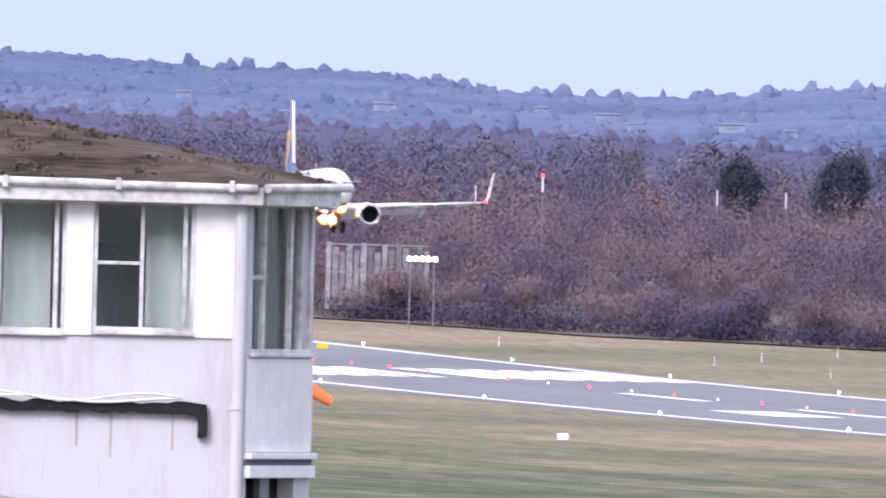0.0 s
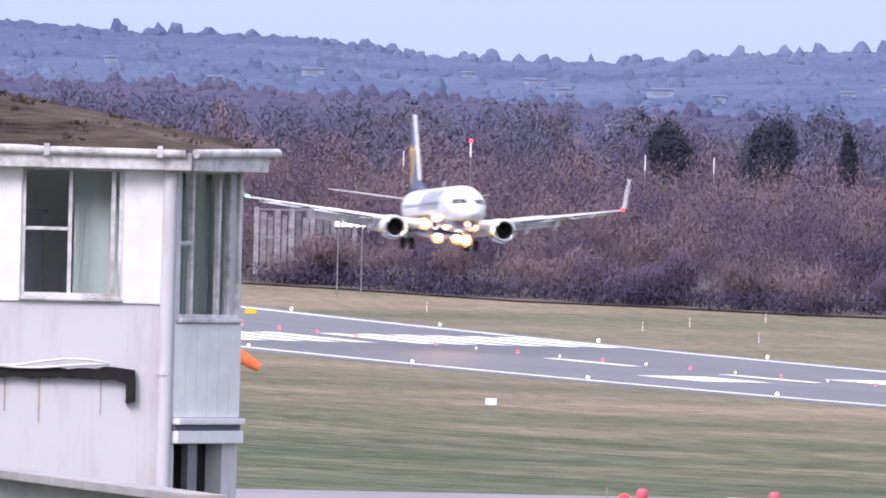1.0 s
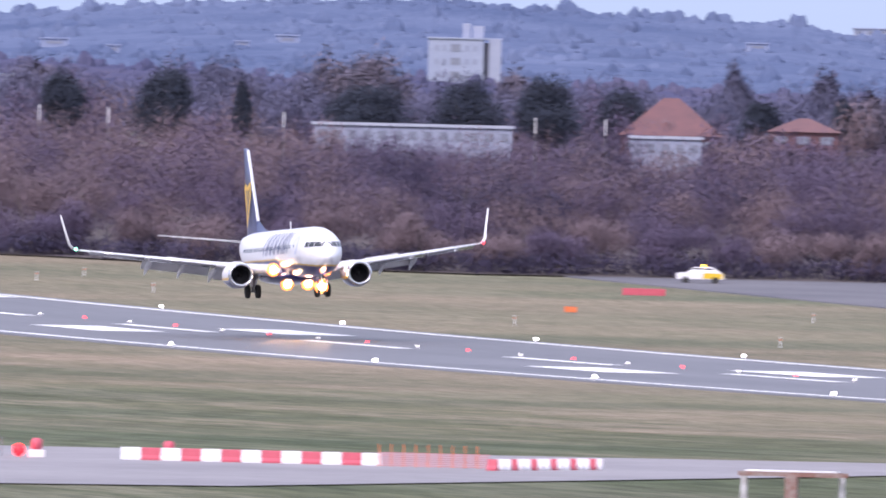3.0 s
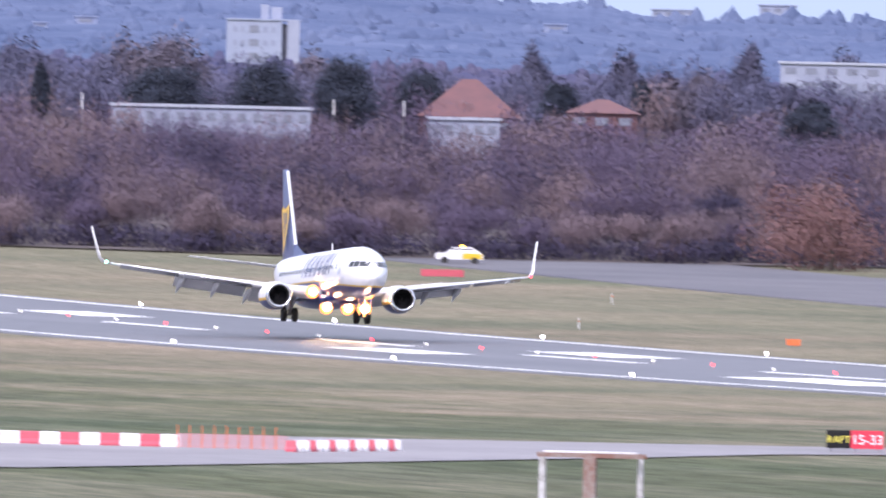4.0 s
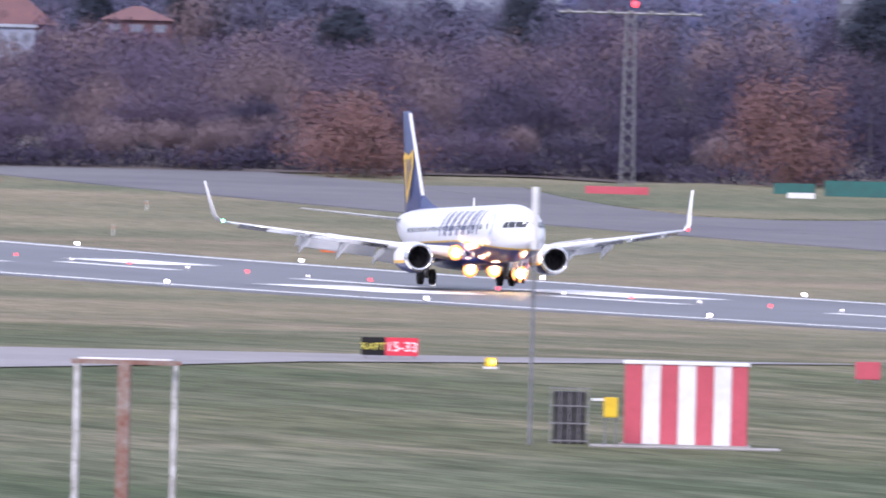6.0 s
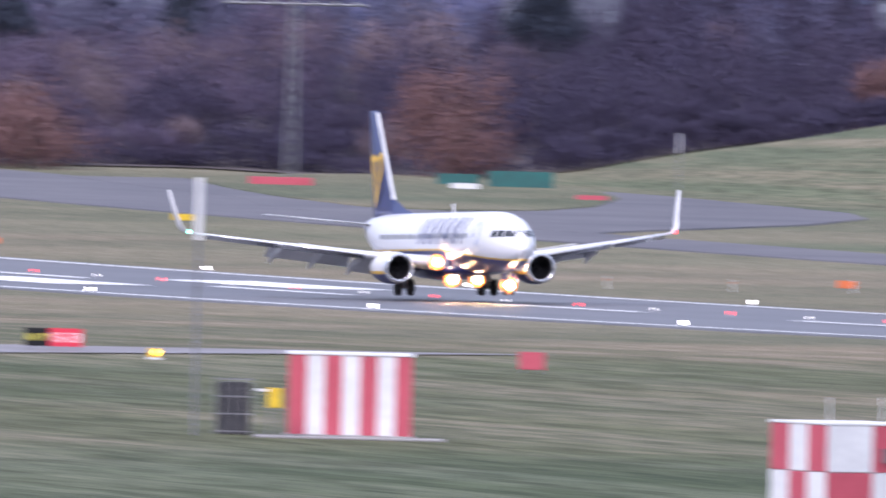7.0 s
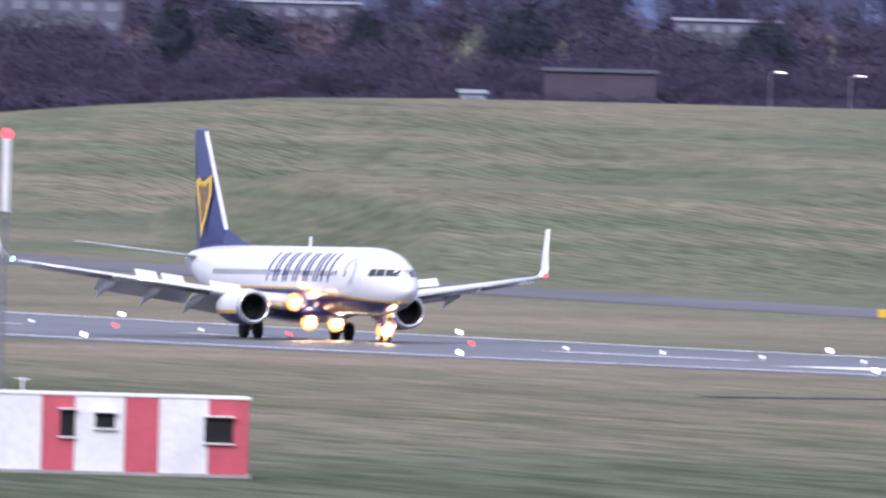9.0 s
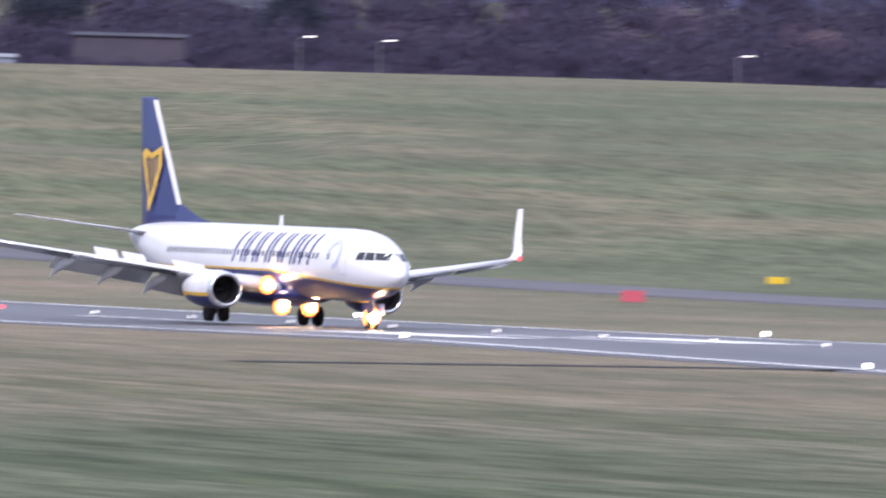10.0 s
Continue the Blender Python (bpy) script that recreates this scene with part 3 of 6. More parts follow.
MIDROWS = [(60, 0.11), (72, 0.12), (74, 0.135), (75, 0.15), (76, 0.19), (78, 0.24), (90, 0.25)]
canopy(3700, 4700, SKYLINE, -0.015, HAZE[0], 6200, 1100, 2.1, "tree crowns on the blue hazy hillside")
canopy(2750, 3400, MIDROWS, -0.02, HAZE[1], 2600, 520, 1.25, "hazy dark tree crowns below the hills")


# ---- the airliner ----
FUS = [(19.62, 2.78, 0.04, 0.04), (19.45, 2.79, 0.3, 0.27), (19.1, 2.83, 0.58, 0.55), (18.5, 2.92, 0.92, 0.93), (17.7, 3.03, 1.24, 1.27), (16.8, 3.14, 1.5, 1.58), (15.6, 3.24, 1.73, 1.84),
       (14.2, 3.29, 1.85, 1.97), (12.5, 3.3, 1.88, 2.0), (6, 3.3, 1.88, 2.0), (0, 3.3, 1.88, 2.0), (-7.5, 3.3, 1.88, 2.0), (-9.5, 3.36, 1.85, 1.94), (-11.5, 3.5, 1.74, 1.79), (-13.5, 3.7, 1.52, 1.57),
       (-15.5, 3.93, 1.22, 1.27), (-17.3, 4.15, 0.9, 0.95), (-18.8, 4.34, 0.55, 0.6), (-19.7, 4.46, 0.28, 0.3), (-19.95, 4.5, 0.1, 0.1)]


HULL_UP = 0.22


def fus_at(x):
    xs = [r[0] for r in FUS][::-1]
    return [float(np.interp(x, xs, [r[k] for r in FUS][::-1])) for k in (1, 2, 3)]


def skin(x, z, side, out=0.02):
    """Point on the fuselage side at height z."""
    zc, ry, rz = fus_at(x)
    q = max(-1.0, min(1.0, (z - zc) / rz))
    return (x, side * (ry * math.sqrt(max(0.0, 1 - q * q)) + out), z + HULL_UP)


def livery():
    """White hull with a blue belly under a rising yellow cheat line."""
    m, t, bs = nodes_of("airliner_hull")
    L = t.links.new
    tc = t.nodes.new("ShaderNodeTexCoord")
    sp = t.nodes.new("ShaderNodeSeparateXYZ")
    L(tc.outputs["Object"], sp.inputs[0])
    mr = t.nodes.new("ShaderNodeMapRange")
    mr.inputs[1].default_value, mr.inputs[2].default_value = 5.0, 18.0
    mr.inputs[3].default_value, mr.inputs[4].default_value = 2.98, 2.25
    L(sp.outputs[0], mr.inputs[0])
    sub = t.nodes.new("ShaderNodeMath")
    sub.operation = "SUBTRACT"
    L(sp.outputs[2], sub.inputs[0])
    L(mr.outputs[0], sub.inputs[1])
    add = t.nodes.new("ShaderNodeMath")
    add.operation = "ADD"
    add.inputs[1].default_value = 0.5
    L(sub.outputs[0], add.inputs[0])
    rp = t.nodes.new("ShaderNodeValToRGB")
    rp.color_ramp.interpolation = "CONSTANT"
    e = rp.color_ramp.elements
    e[0].position, e[0].color = 0.0, (0.02, 0.03, 0.16, 1)
    e[1].position, e[1].color = 0.5, (0.8, 0.5, 0.05, 1)
    k = e.new(0.62)
    k.color = (0.84, 0.84, 0.86, 1)
    L(add.outputs[0], rp.inputs[0])
    nz = t.nodes.new("ShaderNodeTexNoise")
    nz.inputs["Scale"].default_value, nz.inputs["Detail"].default_value = 0.8, 5
    L(tc.outputs["Object"], nz.inputs["Vector"])
    dirt = t.nodes.new("ShaderNodeMixRGB")
    dirt.blend_type = "MULTIPLY"
    dirt.inputs[2].default_value = (0.86, 0.86, 0.87, 1)
    L(nz.outputs[0], dirt.inputs[0])
    L(rp.outputs[0], dirt.inputs[1])
    L(dirt.outputs[0], bs.inputs["Base Color"])
    bs.inputs["Roughness"].default_value = 0.28
    bs.inputs["Coat Weight"].default_value = 0.3
    return m


HULL = livery()
WING = mat("wing_grey_white", (0.78, 0.79, 0.81), (0.66, 0.67, 0.7), 0.35, scale=0.4, fine=3, stretch=(1, 0.4, 1))
BLUE = mat("dark_blue_gloss", (0.011, 0.019, 0.12), (0.015, 0.025, 0.145), 0.3, scale=0.6, coat=0.3)
NAMEBLUE = mat("faded_blue_paint", (0.05, 0.06, 0.17), (0.08, 0.09, 0.22), 0.4, scale=1)
GOLD = mat("gold_paint", (0.8, 0.5, 0.07), (0.7, 0.42, 0.05), 0.4, scale=1)
ALU = mat("polished_lip", (0.75, 0.76, 0.78), (0.65, 0.66, 0.68), 0.2, 0.9, scale=1)
DARKM = mat("dark_metal", (0.05, 0.05, 0.06), (0.1, 0.1, 0.11), 0.45, 0.7, scale=2)
PALEBLUE = mat("pale_blue_paint", (0.5, 0.55, 0.68), (0.6, 0.63, 0.74), 0.4, scale=1)
GLASS = mat("dark_glazing", (0.02, 0.025, 0.035), (0.04, 0.045, 0.05), 0.08, scale=0.5)


def foil(le, te, z, y, thick, n=8):
    """Closed aerofoil ring at span y between leading and trailing edge."""
    up, dn = [], []
    for i in range(n + 1):
        q = i / n
        h = thick * (0.2969 * math.sqrt(q) - 0.126 * q - 0.3516 * q * q + 0.2843 * q ** 3 - 0.1015 * q ** 4) * 5
        x = le + (te - le) * q
        up.append((x, y, z + h))
        dn.append((x, y, z - h * 0.7))
    return up + dn[-2:0:-1]


def build_airliner():
    plane = empty("airliner")
    bm = bmesh.new()
    loft(bm, [[(x, ry * math.sin(a), zc + HULL_UP + rz * math.cos(a)) for a in np.linspace(0, 2 * math.pi, 40, endpoint=False)] for x, zc, ry, rz in FUS])
    fus = part("fuselage", bm, HULL, plane, "white hull with blue belly and gold line")
    # wing-to-body fairing
    bm = bmesh.new()
    loft(bm, [[(x, w * math.sin(a), 1.75 + h * math.cos(a)) for a in np.linspace(0, 2 * math.pi, 24, endpoint=False)] for x, w, h in
              ((8.2, 0.3, 0.15), (6.5, 1.5, 0.5), (3.5, 2.05, 0.72), (0, 2.1, 0.75), (-3.5, 1.8, 0.6), (-6, 0.6, 0.2))])
    part("belly_fairing", bm, BLUE, plane)
    # cockpit glazing
    for side in (-1, 1):
        for x0, x1, x2, x3, za, zb in ((18.02, 18.7, 17.72, 18.3, 3.62, 4.02), (17.28, 17.95, 17.15, 17.66, 3.61, 4.03), (16.55, 17.2, 16.6, 17.08, 3.6, 4.02)):
            bm = bmesh.new()
            rows = []
            for r in (0.0, 0.5, 1.0):
                rows.append([bm.verts.new(skin(x0 + (x2 - x0) * r + (x1 + (x3 - x1) * r - x0 - (x2 - x0) * r) * q, za + (zb - za) * r, side, 0.035)) for q in np.linspace(0, 1, 6)])
            for r0, r1 in zip(rows, rows[1:]):
                for i in range(5):
                    bm.faces.new((r0[i], r0[i + 1], r1[i + 1], r1[i]))
            part("cockpit_window", bm, GLASS, plane)
    # cabin windows
    bm = bmesh.new()
    c = [bm.verts.new(p) for p in ((-0.11, 0, -0.16), (0.11, 0, -0.16), (0.11, 0, 0.16), (-0.11, 0, 0.16))]
    bm.faces.new(c)
    first = None
    for side in (-1, 1):
        for k in range(46):
            x = 13.4 - 0.52 * k
            if 0 < k < 3:
                continue
            px, py, pz = skin(x, 3.72, side, 0.022)
            if first is None:
                first = part("cabin_window", bm, GLASS, plane)
                ob = first
            else:
                ob = new("cabin_window", first.data)
                ob.parent = plane
            ob.matrix_basis = pose(px, py, pz, 10 if side > 0 else -10, 0, 0)
    # name along the hull drawn as slanted plain bars, one per sign
    wide = (1.5, 1.5, 1.6, 1.6, 1.6, 0.55, 1.5)
    for side in (-1, 1):
        x = -0.4
        order = wide if side < 0 else wide[::-1]
        for w in order:
            for a, b, qa, qb in ((0.0, 0.27, 0.0, 1.0), (w - 0.35, w - 0.08, 0.0, 1.0)) if w > 1 else ((0.0, 0.27, 0.0, 1.0),):
                bm = bmesh.new()
                rows = []
                for q in np.linspace(qa, qb, 7):
                    z = 3.2 + 1.72 * q
                    s = 0.55 * q
                    rows.append((bm.verts.new(skin(x + a + s, z, side, 0.03)), bm.verts.new(skin(x + b + s, z, side, 0.03))))
                for r0, r1 in zip(rows, rows[1:]):
                    bm.faces.new((r0[0], r0[1], r1[1], r1[0]))
                part("name_bar", bm, NAMEBLUE, plane, "dark blue slanted bar of the hull name")
            x += w + 0.22
        # emblem beside the name: a pale ring-like arc
        bm = bmesh.new()
        rows = []
        for q in np.linspace(0, 1, 10):
            a = radians(200 - 290 * q)
            rows.append([bm.verts.new(skin(14.0 + (0.75 + dr) * math.cos(a), 3.85 + (0.72 + dr) * math.sin(a), side, 0.03)) for dr in (-0.13, 0.13)])
        for r0, r1 in zip(rows, rows[1:]):
            bm.faces.new((r0[0], r0[1], r1[1], r1[0]))
        part("emblem", bm, PALEBLUE, plane)
    # doors
    for side in (-1, 1):
        for xd in (15.2, -12.2):
            bm = bmesh.new()
            for xa, xb, za, zb in ((xd - 0.45, xd - 0.41, 2.75, 4.6), (xd + 0.41, xd + 0.45, 2.75, 4.6), (xd - 0.45, xd + 0.45, 4.58, 4.62), (xd - 0.45, xd + 0.45, 2.73, 2.77)):
                zs = np.linspace(za, zb, 5)
                for z0, z1 in zip(zs, zs[1:]):
                    bm.faces.new([bm.verts.new(p) for p in (skin(xa, z0, side, 0.025), skin(xb, z0, side, 0.025), skin(xb, z1, side, 0.025), skin(xa, z1, side, 0.025))])
            part("door", bm, PALEBLUE, plane)
    # wings, winglets, flaps, spoilers
    spoilers = []
    for side in (-1, 1):
        s = side
        secs = [(6.2, -2.2, 2.05, 1.5, 0.15), (4.0, -2.0, 2.4, 4.0, 0.13), (2.6, -2.0, 2.7, 5.8, 0.12), (-0.4, -3.5, 3.45, 11.5, 0.11), (-3.0, -4.7, 4.15, 16.4, 0.10)]
        bm = bmesh.new()
        loft(bm, [[(px, s * py, pz) for px, py, pz in foil(le, te, z, y, (le - te) * th)] for le, te, z, y, th in secs])
        part("wing", bm, WING, plane)
        bm = bmesh.new()
        curve = ((-3.0, -4.7, 4.15, 16.4, 0), (-3.25, -4.85, 4.28, 16.85, 25), (-3.6, -5.0, 4.65, 17.1, 60), (-4.2, -5.3, 5.4, 17.25, 80), (-4.95, -5.7, 7.05, 17.6, 82))
        rings = []
        for le, te, z, y, ang in curve:
            ring = []
            for px, _, pz in foil(le, te, 0, 0, (le - te) * 0.05):
                ring.append((px, s * (y - pz * math.sin(radians(ang))), z + pz * math.cos(radians(ang))))
            rings.append(ring)
        loft(bm, rings)
        part("winglet", bm, WHITE, plane)
        for y0, y1, x0, x1, z0, z1, ch in ((2.0, 5.6, -2.0, -1.9, 2.0, 2.55, 1.5), (6.0, 11.3, -2.0, -3.4, 2.65, 3.35, 1.15)):
            bm = bmesh.new()
            rings = []
            for y, xt, z in ((y0, x0, z0), (y1, x1, z1)):
                ring = []
                for px, _, pz in foil(0.35, -ch, 0, 0, 0.1):
                    a = radians(32)
                    ring.append((xt + px * math.cos(a) + pz * math.sin(a), s * y, z - 0.12 + px * math.sin(a) + pz * math.cos(a)))
                rings.append(ring)
            loft(bm, rings)
            part("flap", bm, WING, plane)
        # leading-edge slats
        for y0, y1, x0, x1, z0, z1 in ((6.3, 11.3, 2.6, -0.05, 2.7, 3.38), (11.6, 15.8, -0.2, -2.45, 3.42, 4.02)):
            bm = bmesh.new()
            rings = []
            for y, xt, z in ((y0, x0, z0), (y1, x1, z1)):
                rings.append([(xt + px, s * y, z - 0.12 + pz + px * 0.5) for px, _, pz in foil(0.32, -0.25, 0, 0, 0.09)])
            loft(bm, rings)
            part("slat", bm, ALU, plane)
        for y, x, z in ((5.9, -1.6, 2.35), (8.3, -2.4, 2.75), (10.9, -3.0, 3.1)):
            bm = bmesh.new()
            loft(bm, [[(x + dx, s * y + r * math.sin(a), z + dz + r * 1.5 * math.cos(a)) for a in np.linspace(0, 6.283, 10, endpoint=False)] for dx, dz, r in ((1.6, 0, 0.04), (0.9, -0.1, 0.16), (0, -0.22, 0.2), (-1.0, -0.5, 0.16), (-1.9, -0.95, 0.03))])
            part("flap_fairing", bm, WING, plane)
        for y0, y1, xh, zh in ((3.2, 5.2, -0.7, 2.78), (6.6, 8.0, -1.3, 3.16), (8.1, 9.5, -1.75, 3.36)):
            bm = bmesh.new()
            box(bm, -0.35, 0, 0, 0.7, y1 - y0, 0.05, bevel=0.01)
            ob = part("spoiler", bm, WHITE, plane)
            spoilers.append((ob, xh, s * (y0 + y1) / 2, zh, s))
        # engine
        eng = new("engine")
        eng.parent = plane
        eng.location = (0, s * 4.85, 1.83)
        prof = [(6.15, 0.80), (6.22, 0.87), (6.2, 0.95), (5.9, 1.05), (5.0, 1.12), (3.8, 1.1), (2.6, 0.98), (1.7, 0.82)]
        bm = bmesh.new()
        loft(bm, [[(x, r * math.sin(a), r * 0.97 * math.cos(a)) for a in np.linspace(0, 6.2832, 32, endpoint=False)] for x, r in prof[3:]], caps=False)
        nac = part("cowling", bm, [WHITE, BLUE, GOLD], eng, "white cowling, blue below")
        for f in nac.data.polygons:
            z = f.center.z
            f.material_index = 1 if z < -0.42 else (2 if z < -0.24 else 0)
            f.use_smooth = True
        bm = bmesh.new()
        loft(bm, [[(x, r * math.sin(a), r * 0.97 * math.cos(a)) for a in np.linspace(0, 6.2832, 32, endpoint=False)] for x, r in prof[:4]], caps=False)
        part("inlet_lip", bm, ALU, eng, "bright metal inlet lip")
        bm = bmesh.new()
        loft(bm, [[(x, r * math.sin(a), r * 0.97 * math.cos(a)) for a in np.linspace(0, 6.2832, 32, endpoint=False)] for x, r in ((6.15, 0.8), (5.6, 0.78), (5.0, 0.78))], caps=False)
        part("inlet_duct", bm, DARKM, eng)
        fan = None
        for k in range(24):
            a = k * 6.2832 / 24
            if fan is None:
                bm = bmesh.new()
                vs = [bm.verts.new(p) for p in ((0.05, -0.05, 0.2), (-0.05, 0.05, 0.2), (-0.1, 0.1, 0.77), (0.1, -0.1, 0.77))]
                bm.faces.new(vs)
                fan = part("fan_blade", bm, DARKM, eng)
                ob = fan
            else:
                ob = new("fan_blade", fan.data)
                ob.parent = eng
            ob.matrix_basis = Matrix.Translation((5.2, 0, 0)) @ Matrix.Rotation(a, 4, "X")
        bm = bmesh.new()
        tube(bm, (5.0, 0, 0), (5.6, 0, 0), 0.24, 0.02, 16)
        part("spinner", bm, DARKM, eng)
        bm = bmesh.new()
        loft(bm, [[(x, r * math.sin(a), r * math.cos(a)) for a in np.linspace(0, 6.2832, 24, endpoint=False)] for x, r in ((1.75, 0.7), (0.9, 0.55), (0.2, 0.3))])
        part("exhaust", bm, DARKM, eng)
        bm = bmesh.new()
        loft(bm, [[(x, s * 4.83 + w * q, z) for q, z in ((-1, z0), (1, z0), (1, z1), (-1, z1))] for x, z0, z1, w in ((5.0, 2.7, 2.85, 0.12), (2.5, 2.5, 2.95, 0.18), (-0.5, 2.3, 2.5, 0.12))], smooth=False)
        part("pylon", bm, WHITE, plane)
        # main gear
        gear = new("main_gear")
        gear.parent = plane
        gear.location = (0, s * 2.86, 0)
        bm = bmesh.new()
        tube(bm, (0, 0, 0.5), (0, -s * 0.15, 2.2), 0.13, 0.17)
        tube(bm, (0, -0.45, 0.56), (0, 0.45, 0.56), 0.09)
        tube(bm, (0, -s * 0.1, 1.5), (0.1, -s * 1.4, 2.1), 0.07)
        part("strut", bm, STEEL, gear)
        bm = bmesh.new()
        box(bm, 0.0, s * 0.1, 0.95, 0.9, 0.05, 1.2)
        part("gear_door", bm, WHITE, gear)
        for w in (-0.43, 0.43):
            bm = bmesh.new()
            loft(bm, [[(r * math.sin(a), w + dy, 0.56 + r * math.cos(a)) for a in np.linspace(0, 6.2832, 20, endpoint=False)] for dy, r in ((-0.2, 0.42), (-0.17, 0.53), (0, 0.56), (0.17, 0.53), (0.2, 0.42))])
            part("wheel", bm, RUBBER, gear)
        # tailplane
        bm = bmesh.new()
        loft(bm, [[(px, s * py, pz) for px, py, pz in foil(le, te, z, y, (le - te) * 0.045)] for le, te, z, y in ((-14.9, -18.6, 4.75, 0.4), (-18.9, -20.4, 5.5, 7.2))])
        part("tailplane", bm, WING, plane)
        # lamps
        for nm, loc, r, mt, lb in (("landing_light", (5.9, s * 2.15, 2.2), 0.27, LAMP_HOT, "lit landing light in the wing root"), ("landing_light", (4.9, s * 0.85, 1.05), 0.27, LAMP_HOT, "lit lowered landing light under the belly"),
                                   ("navigation_light", (-3.2, s * 16.75, 4.25), 0.13, LAMP_R if s > 0 else LAMP_G, "wing-tip navigation light")):
            bm = bmesh.new()
            bmesh.ops.create_uvsphere(bm, u_segments=14, v_segments=10, radius=r)
            ob = part(nm, bm, mt, plane, lb)
            ob.location = loc
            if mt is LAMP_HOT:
                # flat glowing disc stands in for glare, no part of the aircraft
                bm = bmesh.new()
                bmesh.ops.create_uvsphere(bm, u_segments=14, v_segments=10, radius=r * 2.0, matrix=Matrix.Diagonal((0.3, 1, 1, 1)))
                halo = part("lamp_halo", bm, LAMP_HALO, plane, "orange glare halo drawn behind a landing lamp")
                halo.location = (loc[0] - r, loc[1], loc[2])
    # fin
    bm = bmesh.new()
    rings = []
    for le, te, z, th in ((-11.8, -18.6, 5.0, 0.26), (-12.4, -18.6, 5.8, 0.24), (-17.05, -19.45, 12.37, 0.1), (-17.3, -19.45, 12.47, 0.04)):
        rings.append([(px, pz, z) for px, _, pz in foil(le, te, 0, 0, th)])
    loft(bm, rings)
    part("fin", bm, BLUE, plane, "dark blue tail fin")
    bm = bmesh.new()
    loft(bm, [[(x, -w, z0), (x, w, z0), (x, 0, z1)] for x, w, z0, z1 in ((-7.8, 0.05, 5.3, 5.46), (-10.2, 0.12, 5.3, 5.8), (-13.2, 0.2, 5.2, 6.6))], smooth=False)
    part("dorsal_fin", bm, BLUE, plane)
    bm = bmesh.new()
    loft(bm, [[(x + 0.06, 0, z), (x - 0.3, 0.13, z), (x - 0.3, -0.13, z)] for x, z in ((-12.85, 6.45), (-17.05, 12.32))], smooth=False)
    part("fin_leading_edge", bm, WHITE, plane, "bare white leading edge")
    for side in (-1, 1):
        # emblem on the fin: a gold teardrop frame
        def on_fin(x, z):
            q = (z - 5.0) / 7.2
            return (x, side * (0.24 - 0.17 * q), z)
        bm = bmesh.new()
        pts = [(-17.2, 5.9), (-17.5, 7.0), (-18.1, 8.2), (-18.6, 9.3), (-18.1, 9.6), (-17.2, 9.3), (-15.7, 9.75), (-15.6, 8.6), (-16.4, 7.2)]
        cx, cz = -17.1, 8.3
        outer = [bm.verts.new(on_fin(x, z)) for x, z in pts]
        inner = [bm.verts.new(on_fin(cx + (x - cx) * 0.62, cz + (z - cz) * 0.66)) for x, z in pts]
        for i in range(len(pts)):
            j = (i + 1) % len(pts)
            bm.faces.new((outer[i], outer[j], inner[j], inner[i]))
        part("fin_emblem", bm, GOLD, plane, "gold emblem shape")
        for q in (-16.6, -17.1, -17.6):
            bm = bmesh.new()
            vs = [bm.verts.new(on_fin(*p)) for p in ((q - 0.07, 7.4), (q + 0.07, 7.4), (q + 0.07, 9.2), (q - 0.07, 9.2))]
            bm.faces.new(vs)
            part("fin_emblem", bm, GOLD, plane)
    # nose gear
    gear = new("nose_gear")
    gear.parent = plane
    gear.location = (15.6, 0, 0)
    bm = bmesh.new()
    tube(bm, (0, 0, 0.35), (0.1, 0, 1.7), 0.09)
    tube(bm, (0, -0.25, 0.34), (0, 0.25, 0.34), 0.06)
    part("strut", bm, STEEL, gear)
    for w in (-0.22, 0.22):
        bm = bmesh.new()
        loft(bm, [[(r * math.sin(a), w + dy, 0.34 + r * math.cos(a)) for a in np.linspace(0, 6.2832, 18, endpoint=False)] for dy, r in ((-0.1, 0.25), (-0.08, 0.32), (0, 0.345), (0.08, 0.32), (0.1, 0.25))])
        part("wheel", bm, RUBBER, gear)
    for w in (-0.35, 0.35):
        bm = bmesh.new()
        box(bm, 0.2, w, 0.85, 1.5, 0.03, 0.6)
        part("gear_door", bm, BLUE, gear)
    bm = bmesh.new()
    bmesh.ops.create_uvsphere(bm, u_segments=14, v_segments=10, radius=0.3)
    ob = part("taxi_light", bm, LAMP_HOT, plane, "lit lamp on the nose gear leg")
    ob.location = (15.95, 0, 0.66)
    # same added glare disc behind the nose gear lamp
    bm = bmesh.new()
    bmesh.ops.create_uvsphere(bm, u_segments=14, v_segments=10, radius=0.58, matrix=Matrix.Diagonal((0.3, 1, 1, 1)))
    ob = part("lamp_halo", bm, LAMP_HALO, plane, "orange glare halo drawn behind a landing lamp")
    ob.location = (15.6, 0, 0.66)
    for x, z, h in ((2.1, 5.5, 0.6),):
        bm = bmesh.new()
        loft(bm, [[(x + a, b, z + zz) for a, b in ((0.22 * k, 0), (-0.1 * k, 0.03 * k), (-0.25 * k - 0.15, 0), (-0.1 * k, -0.03 * k))] for k, zz in ((1, 0), (0.6, h))], smooth=False)
        part("antenna", bm, WHITE, plane)
    return tagged(plane, "white twin-engine airliner, blue tail and belly, gear down", "airplane"), spoilers


airliner, spoilers = build_airliner()


